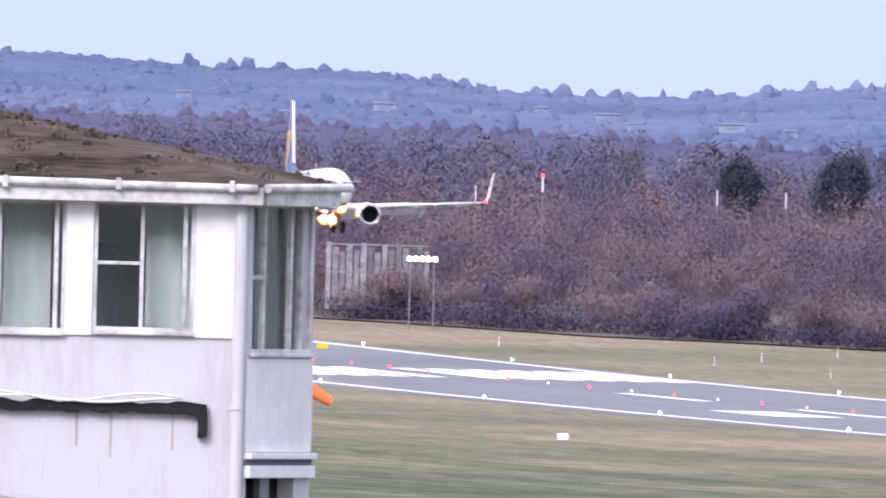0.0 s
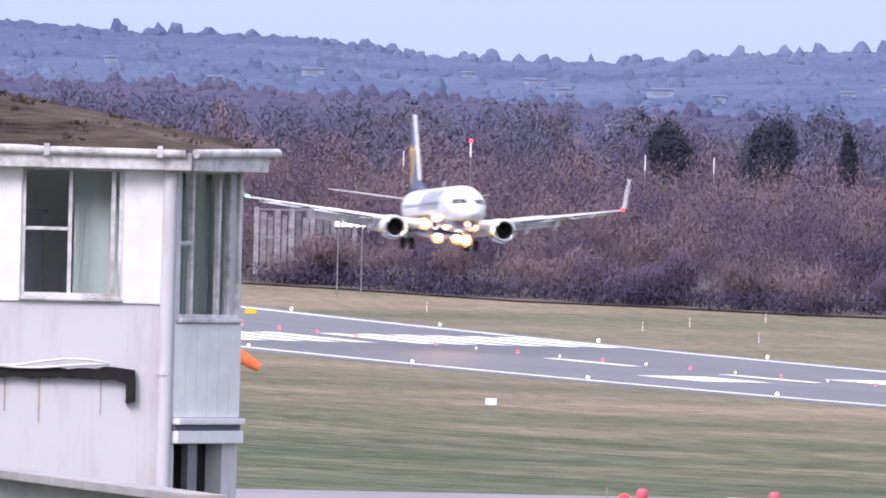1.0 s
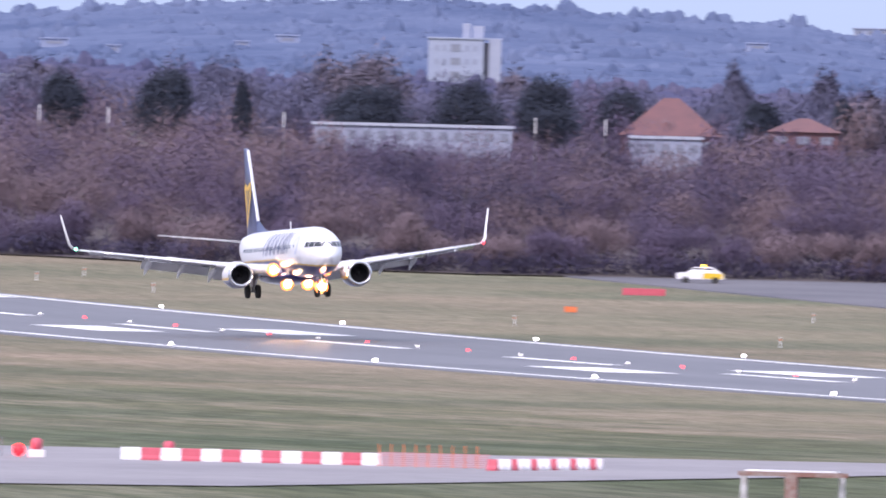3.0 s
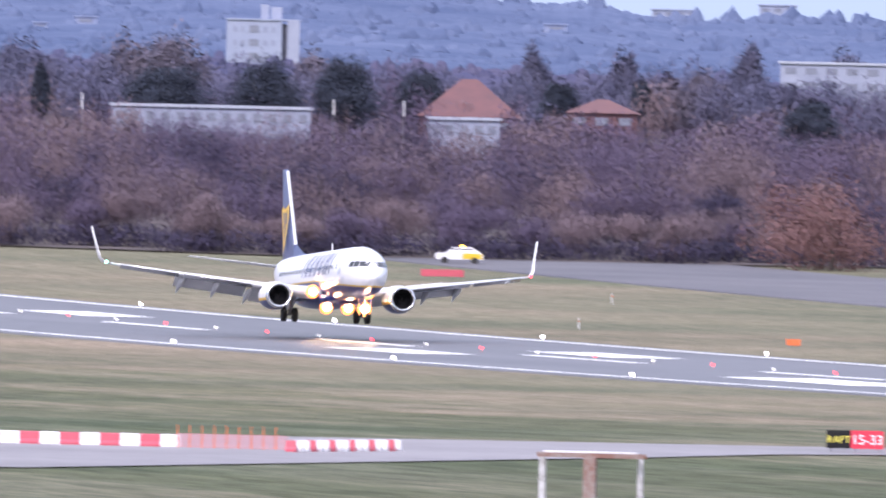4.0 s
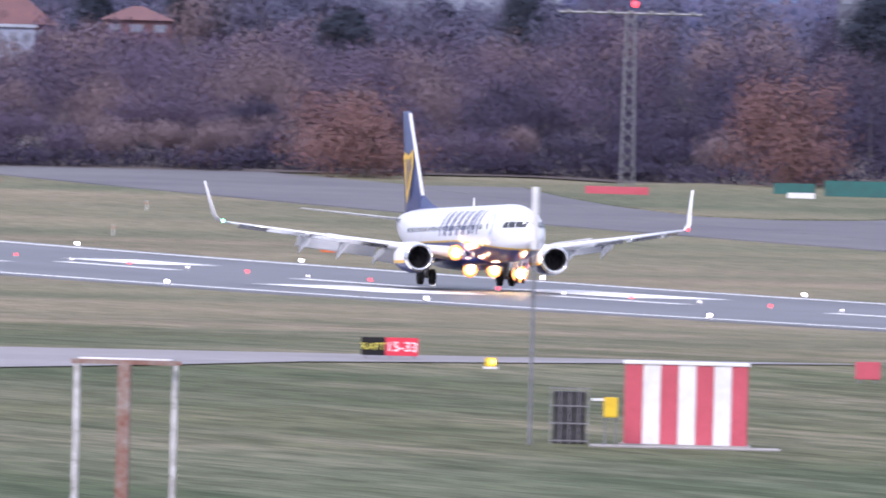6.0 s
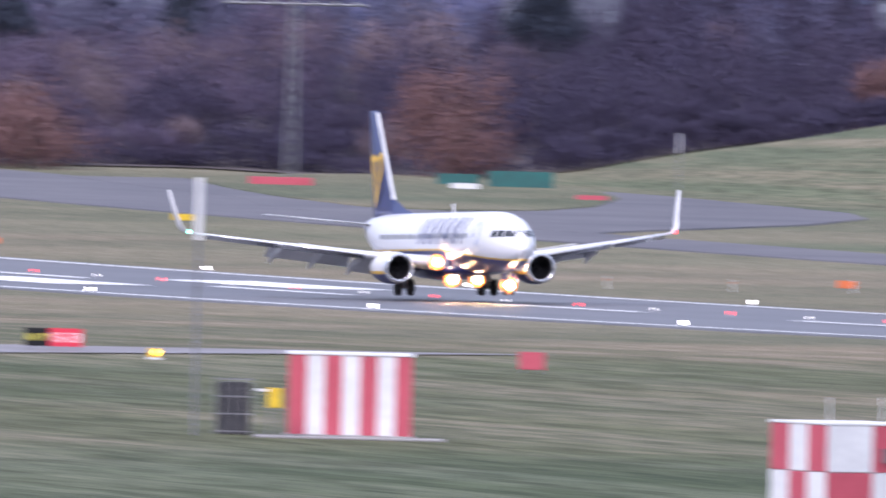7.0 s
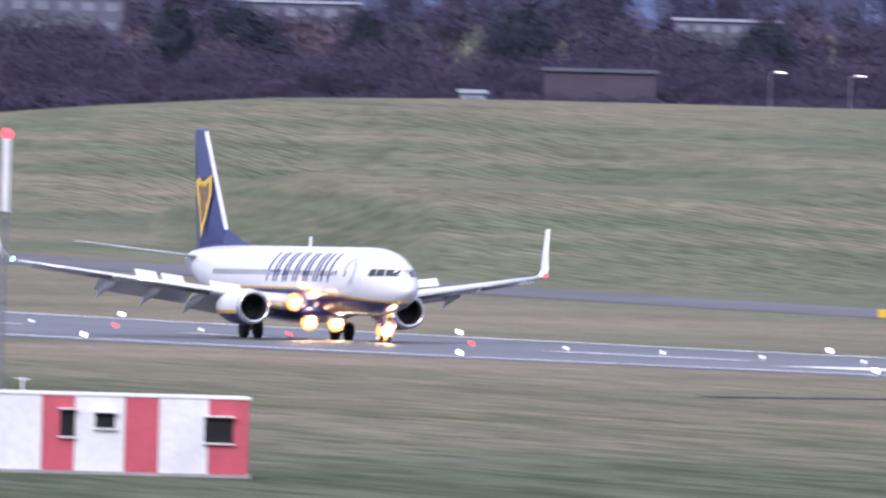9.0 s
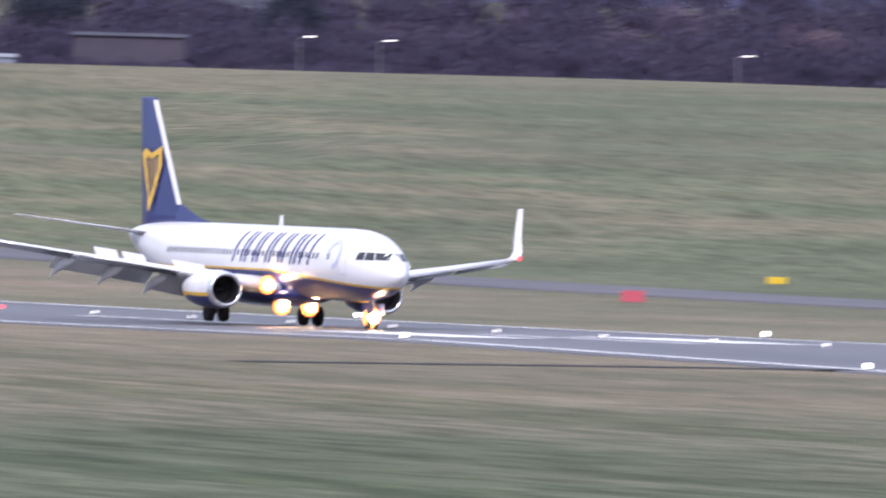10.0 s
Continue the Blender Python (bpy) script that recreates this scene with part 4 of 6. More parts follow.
# ---- runway lights ----
def lamp_post(lens, group, label, k=1.0):
    root = empty("runway_light")
    bm = bmesh.new()
    tube(bm, (0, 0, 0), (0, 0, 0.14), 0.16, 0.1, 10)
    part("base", bm, STEEL, root)
    bm = bmesh.new()
    loft(bm, [[(k * r * math.sin(a), k * r * math.cos(a), 0.14 + k * (z - 0.14)) for a in np.linspace(0, 6.2832, 10, endpoint=False)] for z, r in ((0.14, 0.08), (0.18, 0.11), (0.3, 0.12), (0.38, 0.08), (0.4, 0.02))])
    part("lens", bm, lens, root)
    return tagged(root, label, "runway light", group)


edge = lamp_post(LAMP_W, "runway edge lights", "lit white runway edge light on a short stem")
red_c = lamp_post(LAMP_R, "runway centreline lights", "lit red light in the runway centreline", 0.85)
white_c = lamp_post(LAMP_WC, "runway centreline lights", "lit white light in the runway centreline", 0.7)
first = {edge: True, red_c: True, white_c: True}


def put(src, x, y):
    m = pose(x, y, runway_z(x) + 0.03)
    if first[src]:
        first[src] = False
        src.matrix_basis = m
    else:
        copy_thing(src, m)


for k in range(-6, 16):
    for s in (-1, 1):
        put(edge, 60.4 + 60 * k, s * 23.2)
for k in range(-10, 62):
    put(red_c if (k % 2 == 0 and k <= 40) or k < -4 else white_c, 15 * k, 0.9)


# ---- the old terminal's corner tower ----
def window_unit(parent, x0, x1, z0, z1, y, bars, m):
    """Timber window: outer frame, glazing bars, pane, sill; x along the wall, on wall plane y."""
    w = new("window")
    w.parent = parent
    bm = bmesh.new()
    t = 0.035
    for bx, bz, sx, sz in (((x0 + x1) / 2, z1 - t, x1 - x0, t), ((x0 + x1) / 2, z0, x1 - x0, t), (x0 + t / 2, z0, t, z1 - z0), (x1 - t / 2, z0, t, z1 - z0)):
        box(bm, bx, y - 0.01, bz, sx, 0.1, sz, m)
    part("frame", bm, DIRTY, w, "flaking white timber frame")
    for bx, bz, sx, sz in bars:
        bm = bmesh.new()
        box(bm, bx, y - 0.02, bz, sx, 0.06, sz, m, bevel=0.006)
        part("glazing_bar", bm, DIRTY, w)
    bm = bmesh.new()
    box(bm, (x0 + x1) / 2, y + 0.045, z0, x1 - x0 - 0.02, 0.012, z1 - z0 - 0.02, m)
    ob = part("pane", bm, PANE, w, "grey reflecting pane")
    ob.visible_shadow = False
    bm = bmesh.new()
    box(bm, (x0 + x1) / 2, y - 0.05, z0 - 0.055, x1 - x0 + 0.03, 0.14, 0.05, m, bevel=0.01)
    part("sill", bm, DIRTY, w, "chipped white sill")
    return w


def pane_material():
    m, t, bs = nodes_of("window_pane")
    bs.inputs["Base Color"].default_value = (0.86, 0.92, 0.92, 1)
    bs.inputs["Roughness"].default_value = 0.02
    bs.inputs["Transmission Weight"].default_value = 1.0
    bs.inputs["IOR"].default_value = 1.45
    return m


PANE = pane_material()
CURTAIN = mat("grey_green_blind", (0.33, 0.38, 0.38), (0.23, 0.27, 0.27), 0.9, scale=1.1, fine=6, stretch=(2, 2, 0.35))
ROOM = mat("dim_room", (0.36, 0.39, 0.42), (0.26, 0.28, 0.31), 0.9)


def wall_with_holes(name, parent, m, x0, x1, z0, z1, holes, thick, material, label):
    """Wall slab from pieces round its openings; outer face on y = 0."""
    bm = bmesh.new()
    xs = sorted({x0, x1, *[h[0] for h in holes], *[h[1] for h in holes]})
    zs = sorted({z0, z1, *[h[2] for h in holes], *[h[3] for h in holes]})
    grid = {}

    def vert(i, j, k):
        if (i, j, k) not in grid:
            grid[i, j, k] = bm.verts.new(m @ Vector((xs[i], k * thick, zs[j])))
        return grid[i, j, k]

    def solid(i, j):
        if not (0 <= i < len(xs) - 1 and 0 <= j < len(zs) - 1):
            return False
        cx, cz = (xs[i] + xs[i + 1]) / 2, (zs[j] + zs[j + 1]) / 2
        return not any(h[0] < cx < h[1] and h[2] < cz < h[3] for h in holes)

    for i in range(len(xs) - 1):
        for j in range(len(zs) - 1):
            if not solid(i, j):
                continue
            for k in (0, 1):
                bm.faces.new([vert(i, j, k), vert(i + 1, j, k), vert(i + 1, j + 1, k), vert(i, j + 1, k)])
            for di, dj, a, b in ((-1, 0, (0, 0), (0, 1)), (1, 0, (1, 0), (1, 1)), (0, -1, (0, 0), (1, 0)), (0, 1, (0, 1), (1, 1))):
                if not solid(i + di, j + dj):
                    bm.faces.new([vert(i + a[0], j + a[1], 0), vert(i + b[0], j + b[1], 0), vert(i + b[0], j + b[1], 1), vert(i + a[0], j + a[1], 1)])
    bmesh.ops.recalc_face_normals(bm, faces=bm.faces[:])
    return part(name, bm, material, parent, label)


def build_tower():
    D = 220.0
    x, y = station(77.0, D)
    root = empty("terminal_corner_tower", x, y, 18.2, 77.0)
    I = Matrix.Identity(4)
    # facade along local x (0 is the corner, towards -x), outer face y = 0; heights from the eaves
    front = [(-3.42, -2.02, -1.58, -0.14), (-1.70, -0.60, -1.55, -0.13), (-5.0, -3.9, -1.6, -0.14)]
    wall_with_holes("wall", root, I, -6.5, 0.0, -16.5, -0.12, front, 0.25, RENDERWALL, "stained white rendered wall")
    S = pose(0, 0, 0, 0, 0, 62)
    S = Matrix.Translation((0.001, 0, 0)) @ S
    side = [(0.08, 1.52, -1.76, -0.13), (0.06, 1.2, -8.0, -3.1)]
    wall_with_holes("wall", root, S, 0.0, 1.56, -16.5, -0.12, side, 0.25, RENDERWALL, "white boarded side wall")
    B = S @ pose(1.56, 0, 0, 0, 0, 60)
    wall_with_holes("wall", root, B, 0.0, 6.0, -16.5, -0.12, [], 0.25, RENDERWALL, "white rendered wall")
    # raised piers between the windows
    for cx, w in ((-1.86, 0.3), (-0.36, 0.44), (-3.66, 0.4)):
        bm = bmesh.new()
        box(bm, cx, -0.012, -1.62, w, 0.03, 1.48, I, bevel=0.008)
        part("pier", bm, WHITE, root, "white painted pier")
    for wx0, wx1, wz0, wz1 in front:
        mid = wx0 + 0.48 * (wx1 - wx0)
        window_unit(root, wx0, wx1, wz0, wz1, 0.06, [(mid, wz0, 0.045, wz1 - wz0), ((wx0 + mid) / 2, wz0 + 0.72, mid - wx0, 0.04), (wx1 - 0.1, wz0, 0.05, wz1 - wz0)], I)
        bm = bmesh.new()
        for k in range(7):
            box(bm, mid + 0.08 + k * 0.075, 0.32 + 0.004 * (k % 2), wz0, 0.075, 0.02, wz1 - wz0, I)
        part("blind", bm, CURTAIN, root, "grey-green vertical blind")
        bm = bmesh.new()
        box(bm, (wx0 + wx1) / 2, 1.6, wz0 - 0.4, wx1 - wx0 + 0.3, 0.05, wz1 - wz0 + 0.6, I)
        part("room_lining", bm, ROOM, root)
        bm = bmesh.new()
        box(bm, wx0 + 0.12, 0.9, wz0 - 0.3, 0.22, 0.3, 1.2, I, bevel=0.02)
        box(bm, wx0 + 0.12, 0.9, wz0 + 0.9, 0.3, 0.34, 0.05, I)
        part("room_cupboard", bm, DIMWALL, root, "dark cupboard inside the room")
    wx0, wx1, wz0, wz1 = side[0]
    window_unit(root, wx0, wx1, wz0, wz1, 0.06, [(0.42, wz0, 0.06, wz1 - wz0), (0.25, wz0 + 0.8, 0.34, 0.05), (1.05, wz0, 0.06, wz1 - wz0), (1.3, wz0, 0.04, wz1 - wz0)], S)
    bm = bmesh.new()
    for k in range(10):
        box(bm, 0.5 + k * 0.1, 0.3 + 0.004 * (k % 2), wz0, 0.1, 0.02, wz1 - wz0, S)
    part("blind", bm, CURTAIN, root, "grey-green vertical blind")
    for k in range(6):
        bm = bmesh.new()
        box(bm, 0.133 + k * 0.259, -0.008, -2.86, 0.255, 0.02, 1.03, S)
        part("board", bm, WHITE, root)
    bm = bmesh.new()
    box(bm, 0.78, -0.04, -2.94, 1.57, 0.12, 0.07, S, bevel=0.01)
    box(bm, 0.78, -0.03, -3.15, 1.56, 0.1, 0.14, S, bevel=0.01)
    part("ledge", bm, WHITE, root, "white moulded ledge")
    # the groove's shade is put into its dark grey colour
    bm = bmesh.new()
    box(bm, 0.78, -0.01, -3.012, 1.55, 0.05, 0.07, S)
    part("ledge_groove", bm, DIMWALL, root)
    # black sheet stands in for the unlit space behind the opening
    bm = bmesh.new()
    box(bm, 0.62, 0.22, -6.0, 1.16, 0.03, 2.92, S)
    part("opening_back", bm, BLACK, root)
    bm = bmesh.new()
    box(bm, 0.62, 0.1, -6.0, 0.22, 0.08, 2.89, S)
    part("opening_post", bm, STEEL, root)
    # eaves: soffit board, gutter
    bm = bmesh.new()
    box(bm, -3.2, -0.1, -0.14, 6.7, 0.3, 0.2, I, bevel=0.01)
    part("fascia", bm, DIRTY, root, "weathered white fascia")
    bm = bmesh.new()
    box(bm, 0.82, -0.1, -0.14, 1.75, 0.3, 0.2, S, bevel=0.01)
    part("fascia", bm, DIRTY, root, "weathered white fascia")
    bm = bmesh.new()
    tube(bm, (-6.6, -0.27, 0.09), (0.08, -0.27, 0.05), 0.05, None, 10)
    part("gutter", bm, DIRTY, root, "white half-round gutter")
    bm = bmesh.new()
    a, b = S @ Vector((-0.1, -0.27, 0.05)), S @ Vector((1.85, -0.27, 0.08))
    tube(bm, a, b, 0.05, None, 10)
    part("gutter", bm, DIRTY, root, "white half-round gutter")
    for k in range(5):
        bm = bmesh.new()
        box(bm, -5.2 + k * 1.25, -0.27, 0.0, 0.06, 0.12, 0.13, I)
        part("gutter_bracket", bm, DIRTY, root)
    # hipped roof
    bm = bmesh.new()
    corner, right, far = Vector((0.1, -0.3, 0.1)), S @ Vector((1.9, -0.3, 0.1)), S @ Vector((1.9, 6.0, 0.1))
    left = Vector((-7.5, -0.3, 0.1))
    apex = Vector((-6.5, 4.2, 1.55))
    v = [bm.verts.new(p) for p in (left, corner, right, far, apex, Vector((-7.5, 9, 0.1)))]
    for tri in ((0, 1, 4), (1, 2, 4), (2, 3, 4), (3, 5, 4), (5, 0, 4)):
        bm.faces.new([v[i] for i in tri])
    bm.faces.new([v[i] for i in (0, 5, 3, 2, 1)])
    bmesh.ops.subdivide_edges(bm, edges=bm.edges[:], cuts=7, use_grid_fill=True)
    for q in bm.verts:
        if q.co.z > 0.15:
            q.co.z += 0.02 * noise.noise(q.co * 1.7)
    part("roof", bm, ROOFING, root, "mossy brown felted hip roof")
    moss = []
    for k in range(380):
        u, w = rng.random(), rng.random() ** 0.8
        a, b = (left, corner) if k % 4 else (corner, right)
        p = (a.lerp(b, u)).lerp(apex, w * 0.96)
        moss.append(twig_cloud(p.x, p.y, p.z + 0.005, 0.05 + 0.2 * rng.random(), 0.018, 16, 0.06, 0.3, 0.3))
    tri_object("moss", moss, MOSS, root)
    # downpipe at the corner
    bm = bmesh.new()
    tube(bm, (-0.13, -0.05, -16), (-0.08, -0.05, -0.1), 0.075, None, 14)
    part("downpipe", bm, RENDERWALL, root, "white painted downpipe")
    for z in (-2.4, -3.9):
        bm = bmesh.new()
        tube(bm, (-0.095, -0.05, z), (-0.095, -0.05, z + 0.05), 0.085, None, 12)
        part("pipe_clip", bm, RENDERWALL, root)
    # black conduit with an elbow and drooping cables
    bm = bmesh.new()
    rings = []
    for k in range(56):
        cx = -6.15 + k * 0.1
        lo, hi = -2.46 + 0.03 * noise.noise((k * 0.6, 0, 3)), -2.34 + 0.045 * noise.noise((k * 0.45, 5, 3))
        rings.append([(cx, 0.0, lo), (cx, -0.09, lo), (cx, -0.09, hi), (cx, 0.0, hi)])
    # elbow, then the drop
    rings.append([(-0.50, 0.0, -2.5), (-0.50, -0.09, -2.5), (-0.42, -0.09, -2.35), (-0.42, 0.0, -2.35)])
    for k in range(5):
        a, cz = 0.055 + 0.02 * noise.noise((k, 7, 1)), -2.5 - 0.055 * k
        rings.append([(-0.46 - a, 0.0, cz), (-0.46 - a, -0.09, cz), (-0.46 + a, -0.09, cz + 0.02), (-0.46 + a, 0.0, cz + 0.02)])
    loft(bm, rings, smooth=False)
    part("conduit", bm, BLACK, root, "black cable duct with a downward elbow")
    for dz, amp in ((0.02, 0.03), (0.05, 0.05)):
        bm = bmesh.new()
        pts = [(-6.2 + 0.25 * k, -0.12, -2.34 + dz + amp * math.sin(k * 0.9 + dz * 40)) for k in range(23)]
        loft(bm, [[(p[0], p[1] + 0.014 * math.sin(a), p[2] + 0.014 * math.cos(a)) for a in np.linspace(0, 6.2832, 6, endpoint=False)] for p in pts])
        part("cable", bm, WHITE, root, "loose white cable")
    streak = mat("rust_streak", (0.3, 0.24, 0.22), (0.42, 0.38, 0.37), 0.9, scale=4, stretch=(3, 1, 0.3))
    for k, (sx, h) in enumerate(((-1.85, 0.4), (-1.47, 0.52), (-0.79, 0.42), (-2.95, 0.5))):
        bm = bmesh.new()
        vs = [bm.verts.new(p) for p in ((sx - 0.014, -0.004, -2.42), (sx + 0.014, -0.004, -2.42), (sx + 0.008, -0.004, -2.44 - h), (sx - 0.008, -0.004, -2.44 - h))]
        bm.faces.new(vs)
        part("rust_streak", bm, streak, root)
    return tagged(root, "old white rendered terminal tower with mossy hipped roof", "building")


build_tower()

bm = bmesh.new()
a, b = station(78.3, 226), station(76.88, 192)
n = 16
rows = []
for k in range(n + 1):
    q = k / n
    x, y = a[0] + (b[0] - a[0]) * q, a[1] + (b[1] - a[1]) * q
    rows.append([(x, y, 1.5), (x, y, 14.88), (x - 0.3, y + 0.05, 14.88), (x - 0.3, y + 0.05, 1.5)])
loft(bm, rows, smooth=False)
wall = tagged(link("terrace_wall", bm, CONCRETE), "weathered grey concrete parapet wall", "wall", kind="structure")
bm = bmesh.new()
for k in range(n):
    q = (k + 0.5) / n
    x, y = a[0] + (b[0] - a[0]) * q, a[1] + (b[1] - a[1]) * q
    ang = math.atan2(b[1] - a[1], b[0] - a[0])
    box(bm, 0, 0, 14.88, math.dist(a, b) / n - 0.03, 0.42, 0.09, Matrix.Translation((x - 0.15, y, 0)) @ Matrix.Rotation(ang, 4, "Z"), bevel=0.01)
part("coping", bm, CONCRETE, wall)


# ---- airfield furniture ----
def striped_box(name, bearing, d, w, depth, h, stripes, label, category="hut", turn=0.0):
    """Hut of upright corrugated panels, each stripe a panel; stripes: list of (width share, colour)."""
    x, y = station(bearing, d)
    root = empty(name, x, y, runway_z(x), bearing + turn)
    bm = bmesh.new()
    box(bm, 0, depth / 2, 0.12, w - 0.06, depth - 0.06, h - 0.2)
    part("body", bm, WHITE, root)
    bm = bmesh.new()
    box(bm, 0, depth / 2, 0, w + 0.3, depth + 0.4, 0.14, bevel=0.02)
    part("plinth", bm, CONCRETE, root)
    total = sum(s[0] for s in stripes)
    px = -w / 2
    for share, colour in stripes:
        pw = w * share / total
        bm = bmesh.new()
        box(bm, px + pw / 2, -0.02, 0.14, pw - 0.015, 0.06, h - 0.2, bevel=0.012)
        part("panel", bm, colour, root)
        px += pw
    for sx in (-1, 1):
        for k in range(3):
            bm = bmesh.new()
            box(bm, sx * (w / 2 - 0.01), depth * (k + 0.5) / 3, 0.14, 0.05, depth / 3 - 0.02, h - 0.2, bevel=0.01)
            part("panel", bm, (REDPAINT, WHITE, REDPAINT)[k], root)
    bm = bmesh.new()
    box(bm, 0, depth / 2, h - 0.08, w + 0.16, depth + 0.2, 0.1, bevel=0.02)
    part("roof", bm, WHITE, root, "pale flat roof with a lipped edge")
    return tagged(root, label, category), root


R_, W_ = REDPAINT, WHITE
_, hut = striped_box("equipment_hut", 71.602 + (784 - 628) / 616, 797, 4.9, 3.0, 3.4, [(1, R_), (1, W_), (1, R_), (1, W_), (1, R_), (1, W_), (0.9, R_)], "red and white striped equipment hut on a slab")
hx, hy, hz = hut.location
cab = empty("grey_cabinet", *station(71.615 + (784 - 430) / 616, 800), hz, 72.1)
bm = bmesh.new()
for k in range(5):
    box(bm, -0.75 + k * 0.375, 0, 0, 0.05, 0.05, 2.3)
for z in (0.1, 0.8, 1.5, 2.2):
    box(bm, 0, 0.0, z, 1.6, 0.04, 0.05)
part("fence_frame", bm, STEEL, cab)
bm = bmesh.new()
box(bm, 0, 0.6, 0, 1.3, 0.8, 2.1, bevel=0.03)
part("cabinet", bm, DARKM, cab)
tagged(cab, "dark grey cabinet behind a steel mesh fence", "cabinet")
ob_ = empty("orange_unit", *station(71.615 + (784 - 503) / 616, 795), hz, 71.9)
bm = bmesh.new()
box(bm, 0, 0, 1.2, 0.55, 0.5, 0.8, bevel=0.03)
part("box", bm, YELLOW, ob_)
bm = bmesh.new()
for sx in (-0.22, 0.22):
    tube(bm, (sx, 0, 0), (sx, 0, 1.25), 0.04)
part("legs", bm, STEEL, ob_)
bm = bmesh.new()
box(bm, -0.5, 0, 1.85, 0.55, 0.3, 0.1)
part("lamp_arm", bm, WHITE, ob_)
tagged(ob_, "orange-yellow box on legs beside a hut", "equipment")
slab = empty("hut_slab", hx, hy, hz, 71.8)
bm = bmesh.new()
box(bm, 0, -0.6, 0.0, 7.6, 3.2, 0.07, bevel=0.02)
part("slab", bm, CONCRETE, slab)
tagged(slab, "flat concrete slab in front of a hut", "slab")


def checker_hut():
    b, d = 70.35, 681
    x, y = station(b, d)
    root = empty("checkered_hut", x, y, runway_z(x), b + 30)
    w, dp, h = 3.6, 3.8, 3.35
    bm = bmesh.new()
    box(bm, 0, dp / 2, 0.05, w - 0.06, dp - 0.06, h - 0.1)
    part("body", bm, WHITE, root)
    for j in range(2):
        z = 0.08 + j * (h / 2 - 0.06)
        for i in range(2):
            bm = bmesh.new()
            box(bm, -w / 2 + (i + 0.5) * w / 2, -0.02, z, w / 2 - 0.02, 0.06, h / 2 - 0.08, bevel=0.012)
            part("panel", bm, R_ if (i + j) % 2 == 0 else W_, root)
        for i in range(3):
            bm = bmesh.new()
            box(bm, -w / 2 - 0.01, (i + 0.5) * dp / 3, z, 0.06, dp / 3 - 0.02, h / 2 - 0.08, bevel=0.012)
            part("panel", bm, W_ if (i + j) % 2 == 0 else R_, root)
    bm = bmesh.new()
    box(bm, 0, dp / 2, h - 0.06, w + 0.14, dp + 0.14, 0.09, bevel=0.02)
    part("roof", bm, WHITE, root)
    bm = bmesh.new()
    box(bm, 0.75, -0.15, h * 0.6, 0.8, 0.25, 0.5, bevel=0.03)
    part("vent_hood", bm, STEEL, root, "grey vent hood")
    for k in (-1.5, 0.6):
        bm = bmesh.new()
        tube(bm, (k, 0.4, h), (k, 0.4, h + 0.9), 0.025, None, 6)
        part("antenna", bm, WHITE, root)
    return tagged(root, "red and white checkered radio hut", "hut")


checker_hut()
b0, b1 = 69.748 - (440 - 784) / 616, 69.748 - (962 - 784) / 616
_, lh = striped_box("long_hut", (b0 + b1) / 2 - 0.016, 752.5, 752.5 * radians(b0 - b1), 3.0, 3.05,
                    [(58, R_), (97, W_), (58, R_), (88, W_), (60, R_), (87, W_), (70, R_)], "long red and white striped equipment hut")
wl = 752.5 * radians(b0 - b1)
for px, pw, z, hgt in ((642, 26, 1.45, 1.0), (708, 34, 1.8, 0.55), (910, 50, 1.35, 0.95)):
    xx = (px - 701) / 522 * wl
    w = new("window")
    w.parent = lh
    bm = bmesh.new()
    sx = pw / 46.6
    box(bm, xx, -0.05, z, sx, 0.08, hgt)
    part("opening", bm, BLACK, w, "dark opening")
    bm = bmesh.new()
    box(bm, xx, -0.16, z + hgt, sx + 0.12, 0.3, 0.06)
    part("hood", bm, WHITE, w)
    bm = bmesh.new()
    box(bm, xx, -0.12, z - 0.08, sx + 0.12, 0.2, 0.06)
    part("sill", bm, WHITE, w)
for px, hgt in ((395, 1.0), (425, 0.7), (470, 0.9), (560, 0.6)):
    bm = bmesh.new()
    xx = max((px - 701) / 522 * wl, -wl / 2 + 0.1 + 0.2 * (px % 3))
    tube(bm, (xx, 1.0, 3.0), (xx, 1.0, 3.0 + hgt), 0.04, None, 6)
    tube(bm, (xx - 0.25, 1.0, 3.0 + hgt * 0.9), (xx + 0.25, 1.0, 3.0 + hgt * 0.9), 0.02, None, 6)
    part("antenna", bm, WHITE, lh)


def writing(parent, words, size, x, y, z, material):
    cu = bpy.data.curves.new("writing", "FONT")
    cu.body, cu.size, cu.align_x, cu.extrude = words, size, "CENTER", 0.004
    tmp = bpy.data.objects.new("writing_tmp", cu)
    me = bpy.data.meshes.new_from_object(tmp)
    bpy.data.objects.remove(tmp)
    me.materials.clear()
    me.materials.append(material)
    ob = new("writing", me)
    ob.parent = parent
    ob.matrix_basis = pose(x, y, z, 90, 0, 0)
    return ob


def holding_sign():
    x, y = 733.3, -123.05
    root = empty("holding_sign", x, y, runway_z(x), 72.7)
    for sx, w, m, nm in ((-0.82, 1.2, BLACK, "location_board"), (0.6, 1.62, SIGNRED, "runway_board")):
        bm = bmesh.new()
        box(bm, sx, 0, 0.22, w, 0.2, 0.9, bevel=0.02)
        part(nm, bm, m, root)
    writing(root, "15-33", 0.68, 0.6, -0.11, 0.44, SIGNWHITE)
    writing(root, "RAPT", 0.5, -0.82, -0.11, 0.5, SIGNYELLOW)
    for sx in (-1.2, 0, 1.2):
        bm = bmesh.new()
        tube(bm, (sx, 0, 0), (sx, 0, 0.24), 0.04)
        part("leg", bm, STEEL, root)
    return tagged(root, "lit red and black holding-point sign on short legs", "sign")


